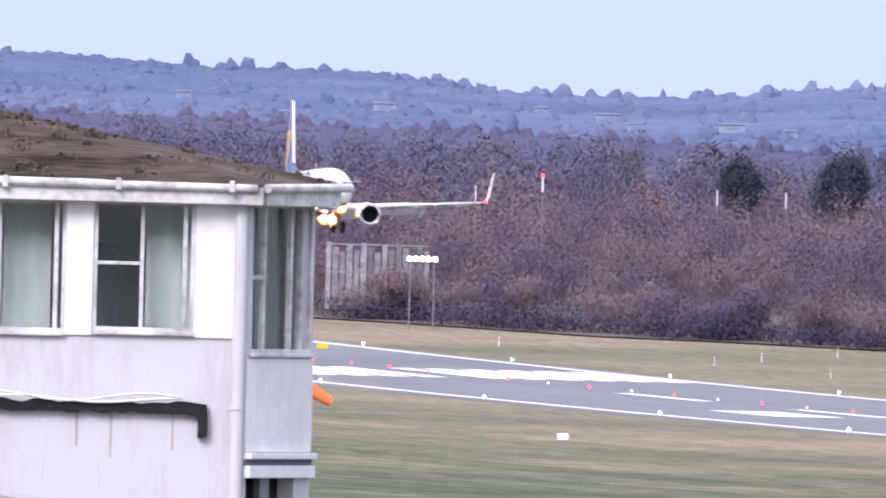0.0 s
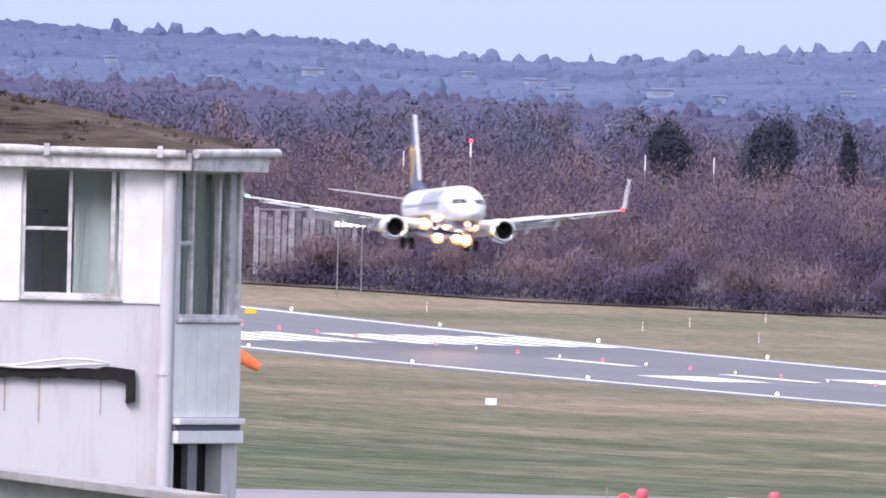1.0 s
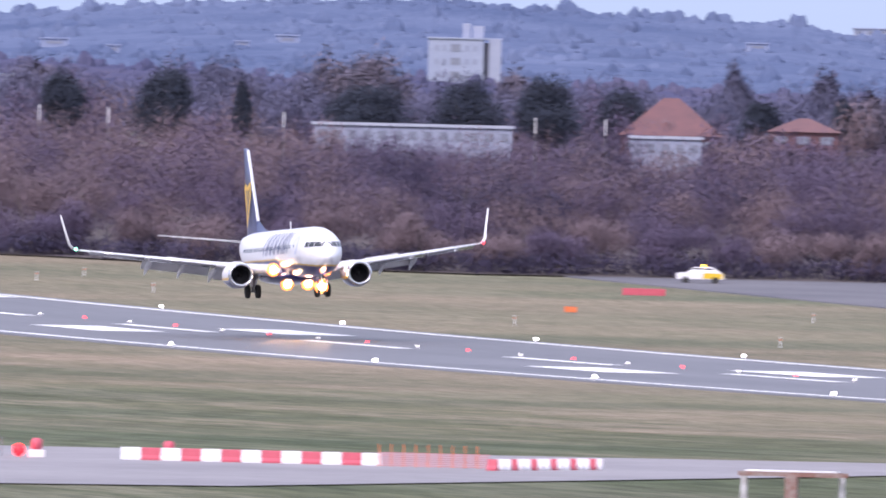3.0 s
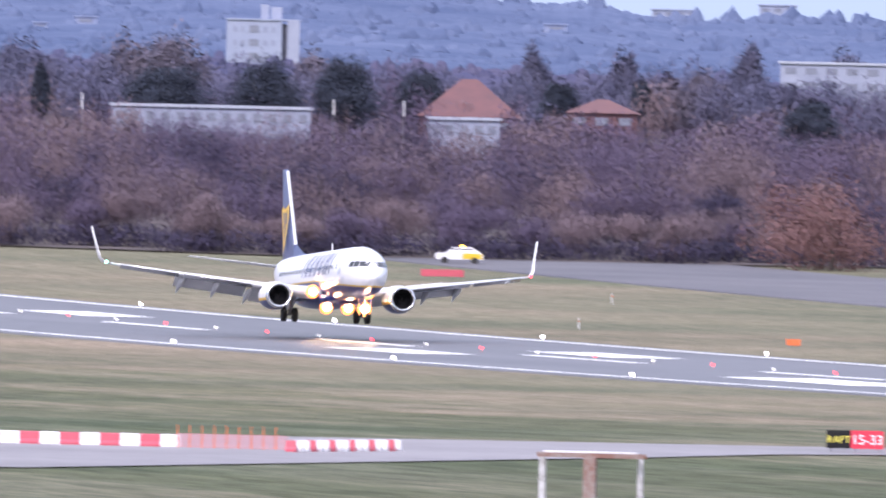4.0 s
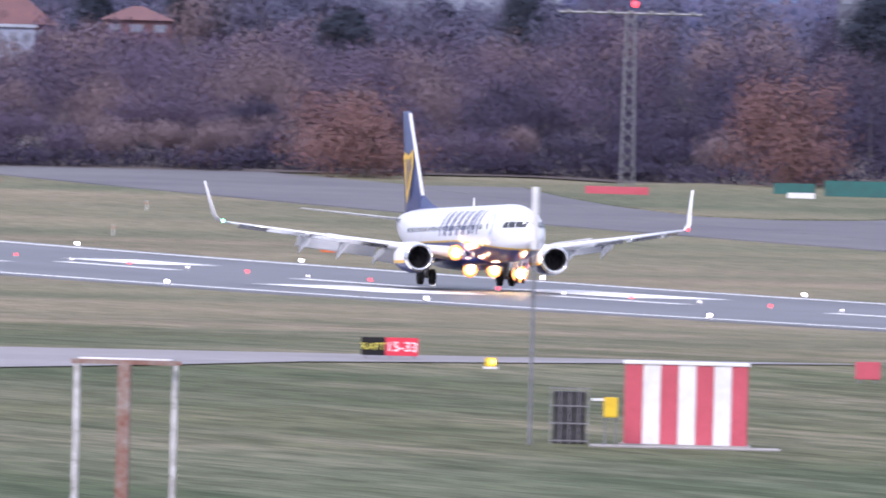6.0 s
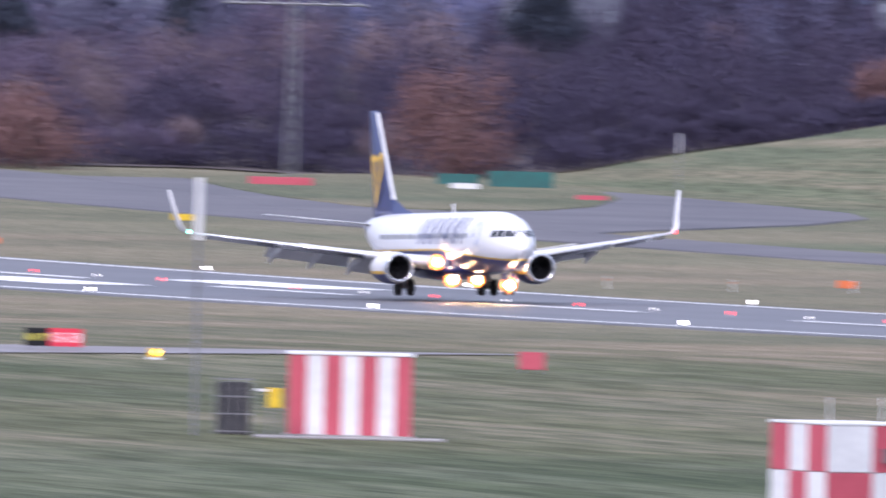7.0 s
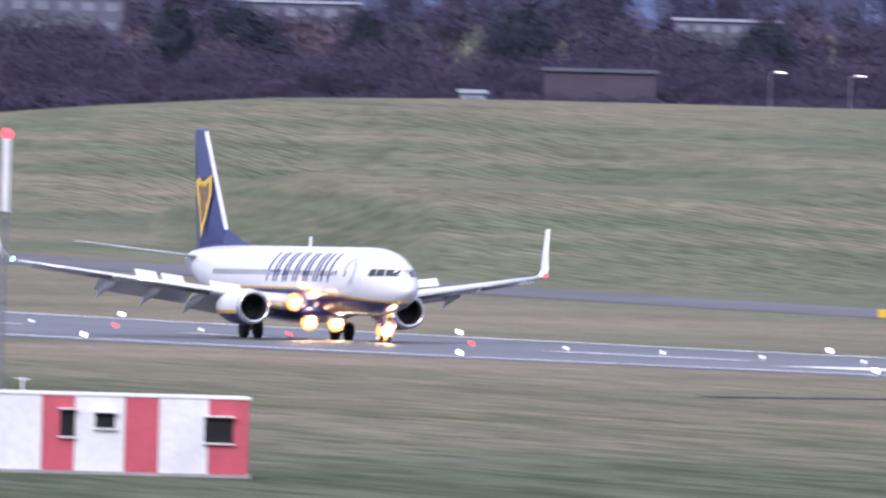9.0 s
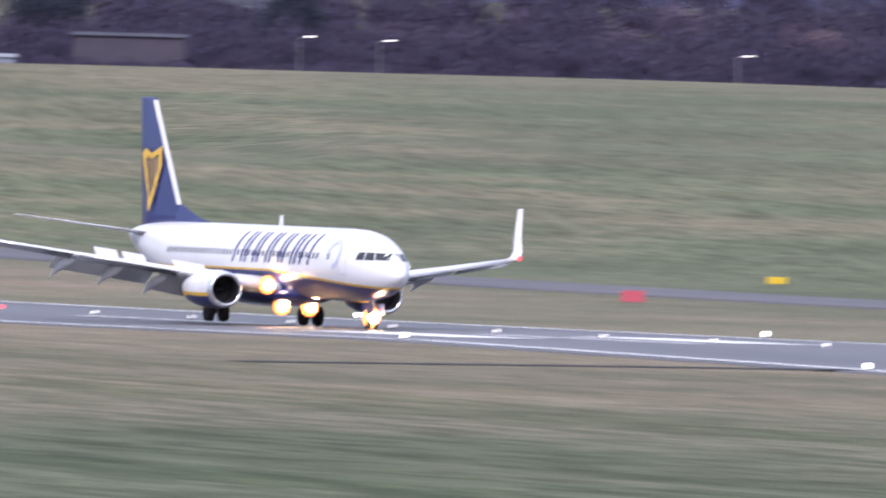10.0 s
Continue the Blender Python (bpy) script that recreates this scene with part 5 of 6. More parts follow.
SIGNRED = glow("lit_red_sign", (0.6, 0.03, 0.06), 0.12)
SIGNWHITE = glow("lit_white_legend", (0.9, 0.8, 0.8), 0.15)
SIGNYELLOW = glow("lit_yellow_legend", (0.7, 0.62, 0.1), 0.1)
holding_sign()


def small_board(name, x, y, w, h, material, label, turn=72, z=None):
    root = empty(name, x, y, land(x, y) if z is None else z, turn)
    bm = bmesh.new()
    box(bm, 0, 0, 0.18, w, 0.22, h, bevel=0.03)
    part("board", bm, material, root)
    for sx in (-w * 0.35, w * 0.35):
        bm = bmesh.new()
        tube(bm, (sx, 0, 0), (sx, 0, 0.2), 0.04)
        part("leg", bm, STEEL, root)
    return tagged(root, label, "sign", "taxiway signs")


small_board("red_sign", 771, -110.7, 1.2, 0.85, REDPAINT, "small red sign board in the grass", 71)
small_board("white_marker", 256.8, -65, 0.85, 0.5, WHITE, "white marker box in the grass", 76)
small_board("orange_marker", 190.7, 40.6, 1.1, 0.5, ORANGE, "low orange marker board beside the runway", 73)
small_board("orange_marker", -20, 66, 1.1, 0.5, ORANGE, "low orange marker board beside the runway", 73)
small_board("orange_marker", 330, 62, 1.3, 0.55, ORANGE, "low orange marker board beside the runway", 70)
small_board("red_sign", 480, 91.7, 1.5, 0.75, REDPAINT, "red sign board beyond the runway", 67.5)
small_board("yellow_sign", 400.6, 109.2, 1.5, 0.6, YELLOW, "yellow taxiway sign board", 67.5)
small_board("yellow_sign", 369, 150, 1.4, 0.5, YELLOW, "yellow taxiway sign board", 67.5)
small_board("yellow_sign", *station(76.446 + (784 - 578) / 616, 1890), 1.1, 0.5, YELLOW, "yellow taxiway sign board", 76)
small_board("yellow_sign", *station(73.186 - (1300 - 784) / 616, 1700), 1.7, 0.55, YELLOW, "yellow taxiway sign board", 72)
small_board("red_sign", -109, 98.4, 4.0, 0.65, REDPAINT, "long red sign board across the taxiway", 74)
small_board("red_sign", -124, 166, 6.0, 0.8, REDPAINT, "red barrier boards at a mast foot", 72)
small_board("red_sign", *station(71.615 - (1055 - 784) / 616, 1860), 2.8, 0.45, REDPAINT, "low red barrier board", 71)
small_board("green_screen", *station(71.38, 1915), 6.2, 1.6, GREEN, "green sheeted screen by the woodland", 71.4)
small_board("green_screen", *station(71.56, 1920), 4.0, 1.1, GREEN, "green sheeted screen by the woodland", 71.4)
small_board("white_marker", *station(71.54, 1900), 2.6, 0.6, WHITE, "white board near green screens", 71.4)

# guard lamp
root = empty("guard_lamp", 752, -123.7, runway_z(752), 72.6)
bm = bmesh.new()
box(bm, 0, 0, 0.1, 0.55, 0.25, 0.45, bevel=0.04)
part("case", bm, YELLOW, root)
bm = bmesh.new()
tube(bm, (0.08, -0.14, 0.35), (0.08, -0.17, 0.35), 0.15, None, 14)
part("lens", bm, LAMP_Y, root)
bm = bmesh.new()
box(bm, 0, 0, 0, 0.7, 0.4, 0.1)
part("base", bm, WHITE, root)
tagged(root, "yellow flashing guard lamp on a white base", "lamp")


def barrier():
    """Rows of plastic barrier blocks closing a taxiway, with a section of light fencing."""
    d = 955
    n = 13
    for k in range(n):
        bb = 75.40 - (75.40 - 74.65) * (k + 0.5) / n
        x, y = station(bb, d + 2)
        root = empty("barrier_block", x, y, runway_z(x), 75)
        w = d * radians(0.75 / n)
        bm = bmesh.new()
        loft(bm, [[(-w / 2 + 0.01, -q, z), (w / 2 - 0.01, -q, z), (w / 2 - 0.01, q, z), (-w / 2 + 0.01, q, z)] for z, q in ((0, 0.28), (0.15, 0.28), (0.3, 0.16), (0.62, 0.12), (0.66, 0.1))], smooth=False)
        part("block", bm, R_ if k % 2 else W_, root)
        bm = bmesh.new()
        box(bm, 0, -0.22, 0.0, w * 0.6, 0.14, 0.1)
        part("foot", bm, R_ if k % 2 else W_, root)
        tagged(root, ("red" if k % 2 else "white") + " plastic barrier block across the taxiway", "barrier", "taxiway barrier")
    n = 17
    for k in range(n):
        q = (k + 0.5) / n
        bb = 74.34 - 0.32 * q
        x, y = station(bb, d - 4 + 10 * q)
        root = empty("barrier_block", x, y, runway_z(x), 60)
        bm = bmesh.new()
        loft(bm, [[(-0.24, -t, z), (0.24, -t, z), (0.24, t, z), (-0.24, t, z)] for z, t in ((0, 0.25), (0.15, 0.25), (0.3, 0.14), (0.6, 0.1))], smooth=False)
        part("block", bm, R_ if k % 3 == 0 else W_, root)
        tagged(root, ("red" if k % 3 == 0 else "white") + " plastic barrier block in a receding row", "barrier", "taxiway barrier")
    for k in range(9):
        bb = 74.64 - 0.3 * k / 8.5
        x, y = station(bb, d)
        root = empty("fence_panel", x, y, runway_z(x), 74.5)
        bm = bmesh.new()
        tube(bm, (-0.3, 0, 0), (-0.3, 0, 1.15), 0.03, None, 6)
        part("post", bm, ORANGE, root)
        bm = bmesh.new()
        for z in np.arange(0.1, 0.72, 0.1):
            box(bm, 0, 0, z, 0.62, 0.015, 0.045)
        for sx in np.arange(-0.25, 0.3, 0.12):
            box(bm, sx, 0, 0.1, 0.03, 0.015, 0.65)
        part("mesh", bm, PINKMESH, root)
        tagged(root, "pink plastic mesh fence panel on thin posts", "fence", "mesh fence")


PINKMESH = mat("pink_plastic", (0.6, 0.3, 0.32), (0.5, 0.27, 0.3), 0.7)
barrier()


def stop_post(bearing, d, lit, label):
    x, y = station(bearing, d)
    root = empty("stop_light", x, y, runway_z(x), bearing)
    bm = bmesh.new()
    box(bm, 0, 0, 0, 0.8, 0.5, 0.42, bevel=0.04)
    part("base", bm, WHITE, root)
    bm = bmesh.new()
    loft(bm, [[(r * math.sin(a), r * math.cos(a), z) for a in np.linspace(0, 6.2832, 14, endpoint=False)] for z, r in ((0.42, 0.2), (0.5, 0.28), (0.85, 0.28), (0.98, 0.15))])
    part("lantern", bm, REDPAINT, root)
    if lit:
        bm = bmesh.new()
        bmesh.ops.create_uvsphere(bm, u_segments=14, v_segments=10, radius=0.3)
        ob = part("lens", bm, LAMP_R2, root, "glowing red lens")
        ob.location = (-0.85, -0.3, 0.4)
        bm = bmesh.new()
        tube(bm, (-0.85, -0.1, 0), (-0.85, -0.1, 0.5), 0.06)
        tube(bm, (-1.7, 0, 0), (-1.7, 0, 1.0), 0.03)
        part("stem", bm, STEEL, root)
    return tagged(root, label, "lamp")


LAMP_R2 = glow("bright_red_lamp", (1.0, 0.008, 0.008), 4)
stop_post(76.11 - (1072 - 784) / 616, 958, True, "white based stop light with glowing red lamp")
stop_post(76.11 - (1306 - 784) / 616, 958, False, "red lantern on a white base")


def thin_mast(bearing, d, ztop, white_len, lamp, label, r=0.07, zfoot=None):
    x, y = station(bearing, d)
    g = land(x, y) if zfoot is None else zfoot
    root = empty("mast", x, y, g, bearing)
    h = ztop - g
    bm = bmesh.new()
    tube(bm, (0, 0, 0), (0, 0, h - white_len), r * 0.8, r * 0.7, 8)
    for k in range(int(h / 1.1)):
        box(bm, 0, 0, k * 1.1 + 0.4, r * 2.4, r * 2.4, 0.05)
    part("pole", bm, STEEL, root)
    bm = bmesh.new()
    tube(bm, (0, 0, h - white_len), (0, 0, h), r * 1.5, None, 10)
    part("sleeve", bm, WHITE, root)
    if lamp:
        bm = bmesh.new()
        bmesh.ops.create_uvsphere(bm, u_segments=12, v_segments=8, radius=0.2)
        ob = part("lamp", bm, LAMP_R, root, "lit red obstruction lamp")
        ob.location = (0, 0, h + 0.2)
    return tagged(root, label, "mast")


thin_mast(70.158, 790, 14.1, 2.9, True, "slender pole with white top and red lamp", 0.12)
thin_mast(72.302, 796, 12.0, 2.5, False, "slender aerial pole with white top", 0.1)
thin_mast(76.16, 2050, elev(2050, 0.05), 1.5, True, "pole with red obstruction lamp among scrub", 0.07)
for b_, d_, e_ in ((76.352, 2080, 0.022), (75.658, 2060, 0.026), (75.46, 2060, 0.023), (74.955, 2040, 0.022), (74.232, 2040, 0.022), (74.03, 2040, 0.022), (76.75, 2090, 0.0)):
    thin_mast(b_, d_, elev(d_, e_), 1.6, False, "slim white lighting column above scrub", 0.045)
thin_mast(71.615 - (1208 - 784) / 616, 1800, elev(1800, -0.29), 1.8, False, "short pole on the mound side", 0.06)


def lattice_mast():
    x, y = station(72.042, 1938)
    g = land(x, y)
    root = empty("lattice_mast", x, y, g, 72)
    h = elev(1938, 0.055) - g
    bm = bmesh.new()
    for sx, sy in ((-1, -1), (1, -1), (1, 1), (-1, 1)):
        tube(bm, (sx * 0.65, sy * 0.65, 0), (sx * 0.4, sy * 0.4, h), 0.09, None, 6)
    z = 0.0
    while z < h - 1.2:
        for sy in (-1, 1):
            tube(bm, (-0.6, sy * 0.55, z), (0.6, sy * 0.55, z + 1.2), 0.045, None, 5)
            tube(bm, (0.6, sy * 0.55, z), (-0.6, sy * 0.55, z + 1.2), 0.045, None, 5)
        z += 1.2
    part("lattice", bm, STEEL, root)
    bm = bmesh.new()
    tube(bm, (-7, 0, h), (7, 0, h), 0.12, None, 8)
    for k in range(-6, 7, 2):
        box(bm, k, -0.2, h + 0.05, 0.5, 0.3, 0.25)
    part("light_bar", bm, STEEL, root)
    bm = bmesh.new()
    bmesh.ops.create_uvsphere(bm, u_segments=12, v_segments=8, radius=0.32)
    ob = part("lamp", bm, LAMP_R, root, "lit red obstruction lamp")
    ob.location = (0.4, 0, h + 0.9)
    return tagged(root, "steel lattice mast with light bar and red lamp", "mast")


lattice_mast()


def rusty_gantry():
    d = 650
    x, y = station(73.47, d)
    g = runway_z(x)
    root = empty("rusted_gantry", x, y, g, 66)
    h = elev(d, -0.99) - g
    for sx, sy, m, r in ((-1.62, 0.4, DIRTY, 0.1), (1.62, 0.3, DIRTY, 0.09), (0.05, -0.4, RUST, 0.2)):
        bm = bmesh.new()
        box(bm, sx, sy, 0, r * 2, r * 2, h, bevel=0.01)
        part("leg", bm, m, root)
    bm = bmesh.new()
    box(bm, 0, 0.35, h, 3.6, 0.14, 0.14)
    box(bm, 0, -0.35, h, 3.4, 0.14, 0.14)
    for k in range(5):
        box(bm, -1.4 + k * 0.7, 0, h + 0.02, 0.1, 0.8, 0.1)
    part("top_frame", bm, RUST, root)
    bm = bmesh.new()
    box(bm, -0.6, 0, h + 0.15, 1.8, 0.7, 0.05)
    box(bm, 0.9, 0.1, h + 0.15, 1.2, 0.5, 0.05)
    part("deck", bm, WHITE, root, "peeling white boards")
    return tagged(root, "rusted steel gantry frame with peeling boards", "gantry")


rusty_gantry()


def windsock():
    d = 880
    x, y = station(76.90, d)
    g = runway_z(x)
    root = empty("windsock", x, y, g, 76.5)
    zt = elev(d, -0.53) - g
    bm = bmesh.new()
    tube(bm, (0, 0, 0), (0, 0, zt + 0.2), 0.09, 0.06, 8)
    part("pole", bm, WHITE, root)
    bm = bmesh.new()
    dirv = Vector((0.86, 0, -0.5))
    rings = []
    for q, r in ((0, 0.42), (0.3, 0.4), (0.6, 0.32), (0.85, 0.26), (1.0, 0.2)):
        c = Vector((0.1, 0, zt)) + dirv * 2.55 * q
        rings.append([tuple(c + Vector((0.5 * r * math.sin(a), r * math.cos(a), 0.86 * r * math.sin(a)))) for a in np.linspace(0, 6.2832, 14, endpoint=False)])
    loft(bm, rings, caps=False)
    part("sock", bm, ORANGE, root, "drooping orange cloth sock")
    return tagged(root, "orange windsock drooping on a white pole", "windsock")


windsock()


def approach_lights():
    x, y = station(76.5, 1995)
    g = land(x, y)
    root = empty("approach_light_bar", x, y, g, 76)
    h = elev(1995, -0.2) - g
    bm = bmesh.new()
    for sx in (-1.2, 1.2):
        tube(bm, (sx, 0, 0), (sx, 0, h), 0.08, None, 6)
    tube(bm, (-1.7, 0, h), (1.7, 0, h), 0.08, None, 6)
    part("frame", bm, STEEL, root)
    for k in range(5):
        bm = bmesh.new()
        bmesh.ops.create_uvsphere(bm, u_segments=10, v_segments=8, radius=0.26)
        ob = part("lamp", bm, LAMP_W, root)
        ob.location = (-1.3 + k * 0.65, -0.1, h + 0.25)
    tagged(root, "lit white approach light bar on a frame", "approach light")
    x, y = station(76.63, 2042)
    g = land(x, y)
    root = empty("timber_screen", x, y, g, 76)
    h = elev(2042, -0.15) - g
    for k in range(15):
        bm = bmesh.new()
        box(bm, -5.0 + k * 0.72, 0.1 * (k % 3), 1.0, 0.5 + 0.1 * (k % 2), 0.08, h - 1.0 - 0.5 * ((k * 7) % 5) / 2)
        part("board", bm, BOARDS, root)
    bm = bmesh.new()
    for z in (1.5, h * 0.6, h - 0.3):
        box(bm, 0, 0.2, z, 10.6, 0.12, 0.15)
    part("rail", bm, STEEL, root)
    tagged(root, "pale broken screen of boards among scrub", "screen")


BOARDS = mat("pale_boards", (0.3, 0.3, 0.33), (0.12, 0.11, 0.13), 0.9, scale=0.6, fine=3, objvar=0.4)
approach_lights()


# ---- paved areas off the runway ----
def paving(name, pts, lift, label):
    bm = bmesh.new()
    bm.faces.new([bm.verts.new((x, y, runway_z(x) + lift)) for x, y in pts])
    ob = link(name, bm, TAXI)
    return tagged(ob, label, "taxiway", kind="structure")


paving("taxiway_near", [(719, -300), (721, -92), (745, -131), (760, -142), (814, -187), (850, -300)], 0.06, "pale concrete taxiway closed by barriers")
strip("taxiway_far", [(x, 112 - 0.02 * min(0, x), 130 + (24 * ramp(x, 20, -60) if x < 20 else 0)) for x in range(-240, 620, 10)], TAXI_FAR, 0.12, "grey taxiway beyond the runway", "taxiway")


FORK_HI = [(-150, 198), (-100, 203), (-60, 200), (-25, 190), (10, 172), (40, 152), (60, 138), (75, 130)]
FORK_LO = [(-150, 152), (-60, 142), (-20, 131), (75, 128.5)]
strip("taxiway_fork", [(x, table(FORK_LO, x), table(FORK_HI, x)) for x in range(-150, 76, 9)], TAXI_FAR, 0.14, "grey curving taxiway fork beyond the runway", "taxiway")
ISLE_LO = [(-186, 195), (-176, 182), (-150, 165), (-108, 155.5), (-68, 148), (-27, 143), (-19.5, 147.8)]
ISLE_HI = [(-186, 195.2), (-179, 201), (-161, 204), (-139, 202.5), (-95, 190), (-52, 173), (-26, 158.5), (-19.5, 148)]
strip("grass_island", [(x, table(ISLE_LO, x), table(ISLE_HI, x)) for x in np.linspace(-186, -19.5, 36)], TURF, 0.24, "straw-coloured grass island inside a taxiway fork", "grass")
# flat black strip laid where a dark line crosses the grass
bm = bmesh.new()
rows = [(789, -60), (785, -48), (781, -36), (777, -22)]
for (xa, ya), (xb, yb) in zip(rows, rows[1:]):
    bm.faces.new([bm.verts.new(p) for p in ((xa - 1.8, ya, 1.72), (xb - 1.6, yb, 1.72), (xb + 1.6, yb, 1.72), (xa + 1.8, ya, 1.72))])
tagged(link("dark_grass_line", bm, BLACK), "long dark line across the grass", "drain", kind="structure")


# ---- houses beyond the woods ----
def house(name, b0, b1, e0, e1, d, roof, label, storeys=1, nwin=8, ridge=0.0, depth=9.0, walls=None):
    """Block between two bearings; e0 foot of the visible wall, e1 eaves; ridge: elevation of the ridge or 0 for a flat roof."""
    x, y = station((b0 + b1) / 2, d)
    g = min(land(x, y), elev(d, e0))
    root = empty(name, x, y, g, (b0 + b1) / 2)
    w = d * radians(abs(b0 - b1))
    h = elev(d, e1) - g
    vis = elev(d, e1) - elev(d, e0)
    bm = bmesh.new()
    box(bm, 0, depth / 2, 0, w, depth, h)
    part("wall", bm, walls or WHITE, root)
    if ridge:
        hr = elev(d, ridge) - g
        bm = bmesh.new()
        v = [bm.verts.new(p) for p in ((-w / 2 - 0.4, -0.5, h), (w / 2 + 0.4, -0.5, h), (w / 2 + 0.4, depth + 0.5, h), (-w / 2 - 0.4, depth + 0.5, h), (-w * 0.08, depth / 2, hr), (w * 0.08, depth / 2, hr))]
        for f in ((0, 1, 5, 4), (1, 2, 5), (2, 3, 4, 5), (3, 0, 4), (3, 2, 1, 0)):
            bm.faces.new([v[i] for i in f])
        part("roof", bm, roof, root)
    else:
        bm = bmesh.new()
        box(bm, 0, depth / 2, h, w + 0.6, depth + 0.6, 0.35, bevel=0.03)
        part("roof", bm, roof, root)
    sh = vis / storeys
    for s in range(storeys):
        for k in range(nwin):
            bm = bmesh.new()
            ww = w / nwin
            box(bm, -w / 2 + (k + 0.5) * ww, -0.03, h - (s + 1) * sh + sh * 0.3, ww * 0.55, 0.08, sh * 0.45)
            wd = part("window", bm, WINDARK, root)
    return tagged(root, label, "house")


# next four colours carry painted distance haze: bluish walls, lifted dark panes
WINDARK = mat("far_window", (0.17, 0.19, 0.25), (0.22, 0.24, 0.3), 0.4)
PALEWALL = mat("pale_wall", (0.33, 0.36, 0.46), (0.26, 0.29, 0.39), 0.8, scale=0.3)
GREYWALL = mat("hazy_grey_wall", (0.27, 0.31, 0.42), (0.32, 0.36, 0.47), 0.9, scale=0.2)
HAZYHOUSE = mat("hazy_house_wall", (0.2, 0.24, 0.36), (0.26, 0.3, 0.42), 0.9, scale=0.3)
SHED = mat("dull_shed_wall", (0.062, 0.055, 0.08), (0.085, 0.073, 0.1), 0.9, scale=0.6, fine=4)
GREYROOF = mat("grey_roof", (0.42, 0.45, 0.53), (0.34, 0.37, 0.45), 0.8, scale=0.5)
house("long_low_building", 74.868, 74.298, -0.065, -0.012, 2200, GREYROOF, "long low white building with a band of windows", 1, 13, 0.0, 9, PALEWALL)
house("tile_roofed_house", 73.985, 73.70, -0.08, -0.02, 2330, TILE, "house with a steep red tiled hip roof", 1, 4, 0.089, 10, TILE)
house("low_annex", 73.958, 73.754, -0.085, -0.03, 2180, GREYROOF, "low white annex with windows before a red roof", 1, 5, 0.0, 6, PALEWALL)
house("tile_roofed_house", 73.56, 73.36, -0.05, 0.0, 2300, TILE, "low red roofed house with a gable", 1, 3, 0.04, 8, TILE)
house("flats", 72.951, 72.244, 0.03, 0.155, 2600, GREYROOF, "pale three-storey block of flats with windows", 3, 12, 0.0, 12, PALEWALL)
house("flats", 70.372, 69.834, 0.0, 0.11, 2300, GREYROOF, "pale grey flat-roofed block behind trees", 2, 8, 0.0, 12, DIMWALL)
house("flats", 69.495, 69.152, 0.0, 0.11, 2400, GREYROOF, "pale grey flat-roofed block behind trees", 2, 6, 0.0, 12, DIMWALL)
house("flats", 71.45, 71.1, 0.0, 0.15, 2350, GREYROOF, "pale block behind trees", 2, 6, 0.0, 12, DIMWALL)


def slab_block():
    """Hazy slab of flats: blank pale walls, one column of windows, a dark stair slot and a bright end bay."""
    d, b0, b1 = 3600, 74.545, 74.335
    x, y = station((b0 + b1) / 2, d)
    g = land(x, y)
    root = empty("tower_block", x, y, g, (b0 + b1) / 2)
    w, h = d * radians(b0 - b1), elev(d, 0.243) - g
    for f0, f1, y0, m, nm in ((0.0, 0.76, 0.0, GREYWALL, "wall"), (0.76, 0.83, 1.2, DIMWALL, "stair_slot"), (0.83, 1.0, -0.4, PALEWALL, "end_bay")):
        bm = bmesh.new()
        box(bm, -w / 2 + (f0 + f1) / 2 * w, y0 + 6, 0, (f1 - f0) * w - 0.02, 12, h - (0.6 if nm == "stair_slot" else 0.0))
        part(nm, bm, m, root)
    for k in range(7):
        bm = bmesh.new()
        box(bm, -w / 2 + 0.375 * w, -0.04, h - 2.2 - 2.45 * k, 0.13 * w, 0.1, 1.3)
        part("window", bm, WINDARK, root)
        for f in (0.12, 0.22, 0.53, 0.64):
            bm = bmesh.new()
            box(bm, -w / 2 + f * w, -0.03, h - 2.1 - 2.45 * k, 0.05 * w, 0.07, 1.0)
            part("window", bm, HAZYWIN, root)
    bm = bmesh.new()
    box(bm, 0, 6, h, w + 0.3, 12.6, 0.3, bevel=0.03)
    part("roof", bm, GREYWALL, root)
    for f, ww, hh in ((0.52, 0.11, 2.6), (0.68, 0.15, 2.2)):
        bm = bmesh.new()
        box(bm, -w / 2 + f * w, 5, h + 0.3, ww * w, 5, hh, bevel=0.04)
        part("plant_room", bm, PALEWALL, root, "pale plant room on the roof")
    return tagged(root, "hazy pale slab of flats above the trees", "tower block")


# pane colour greyed with the same painted haze
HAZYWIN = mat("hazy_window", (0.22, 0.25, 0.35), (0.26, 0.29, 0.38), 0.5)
slab_block()
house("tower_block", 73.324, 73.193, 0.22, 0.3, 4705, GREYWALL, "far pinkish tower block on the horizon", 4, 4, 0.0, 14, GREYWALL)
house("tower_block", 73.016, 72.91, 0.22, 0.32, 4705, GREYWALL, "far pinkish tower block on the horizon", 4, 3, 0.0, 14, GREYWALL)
house("small_house", 75.77, 75.70, 0.06, 0.105, 2700, GREYROOF, "small white house front among trees", 1, 3, 0.0, 6, PALEWALL)


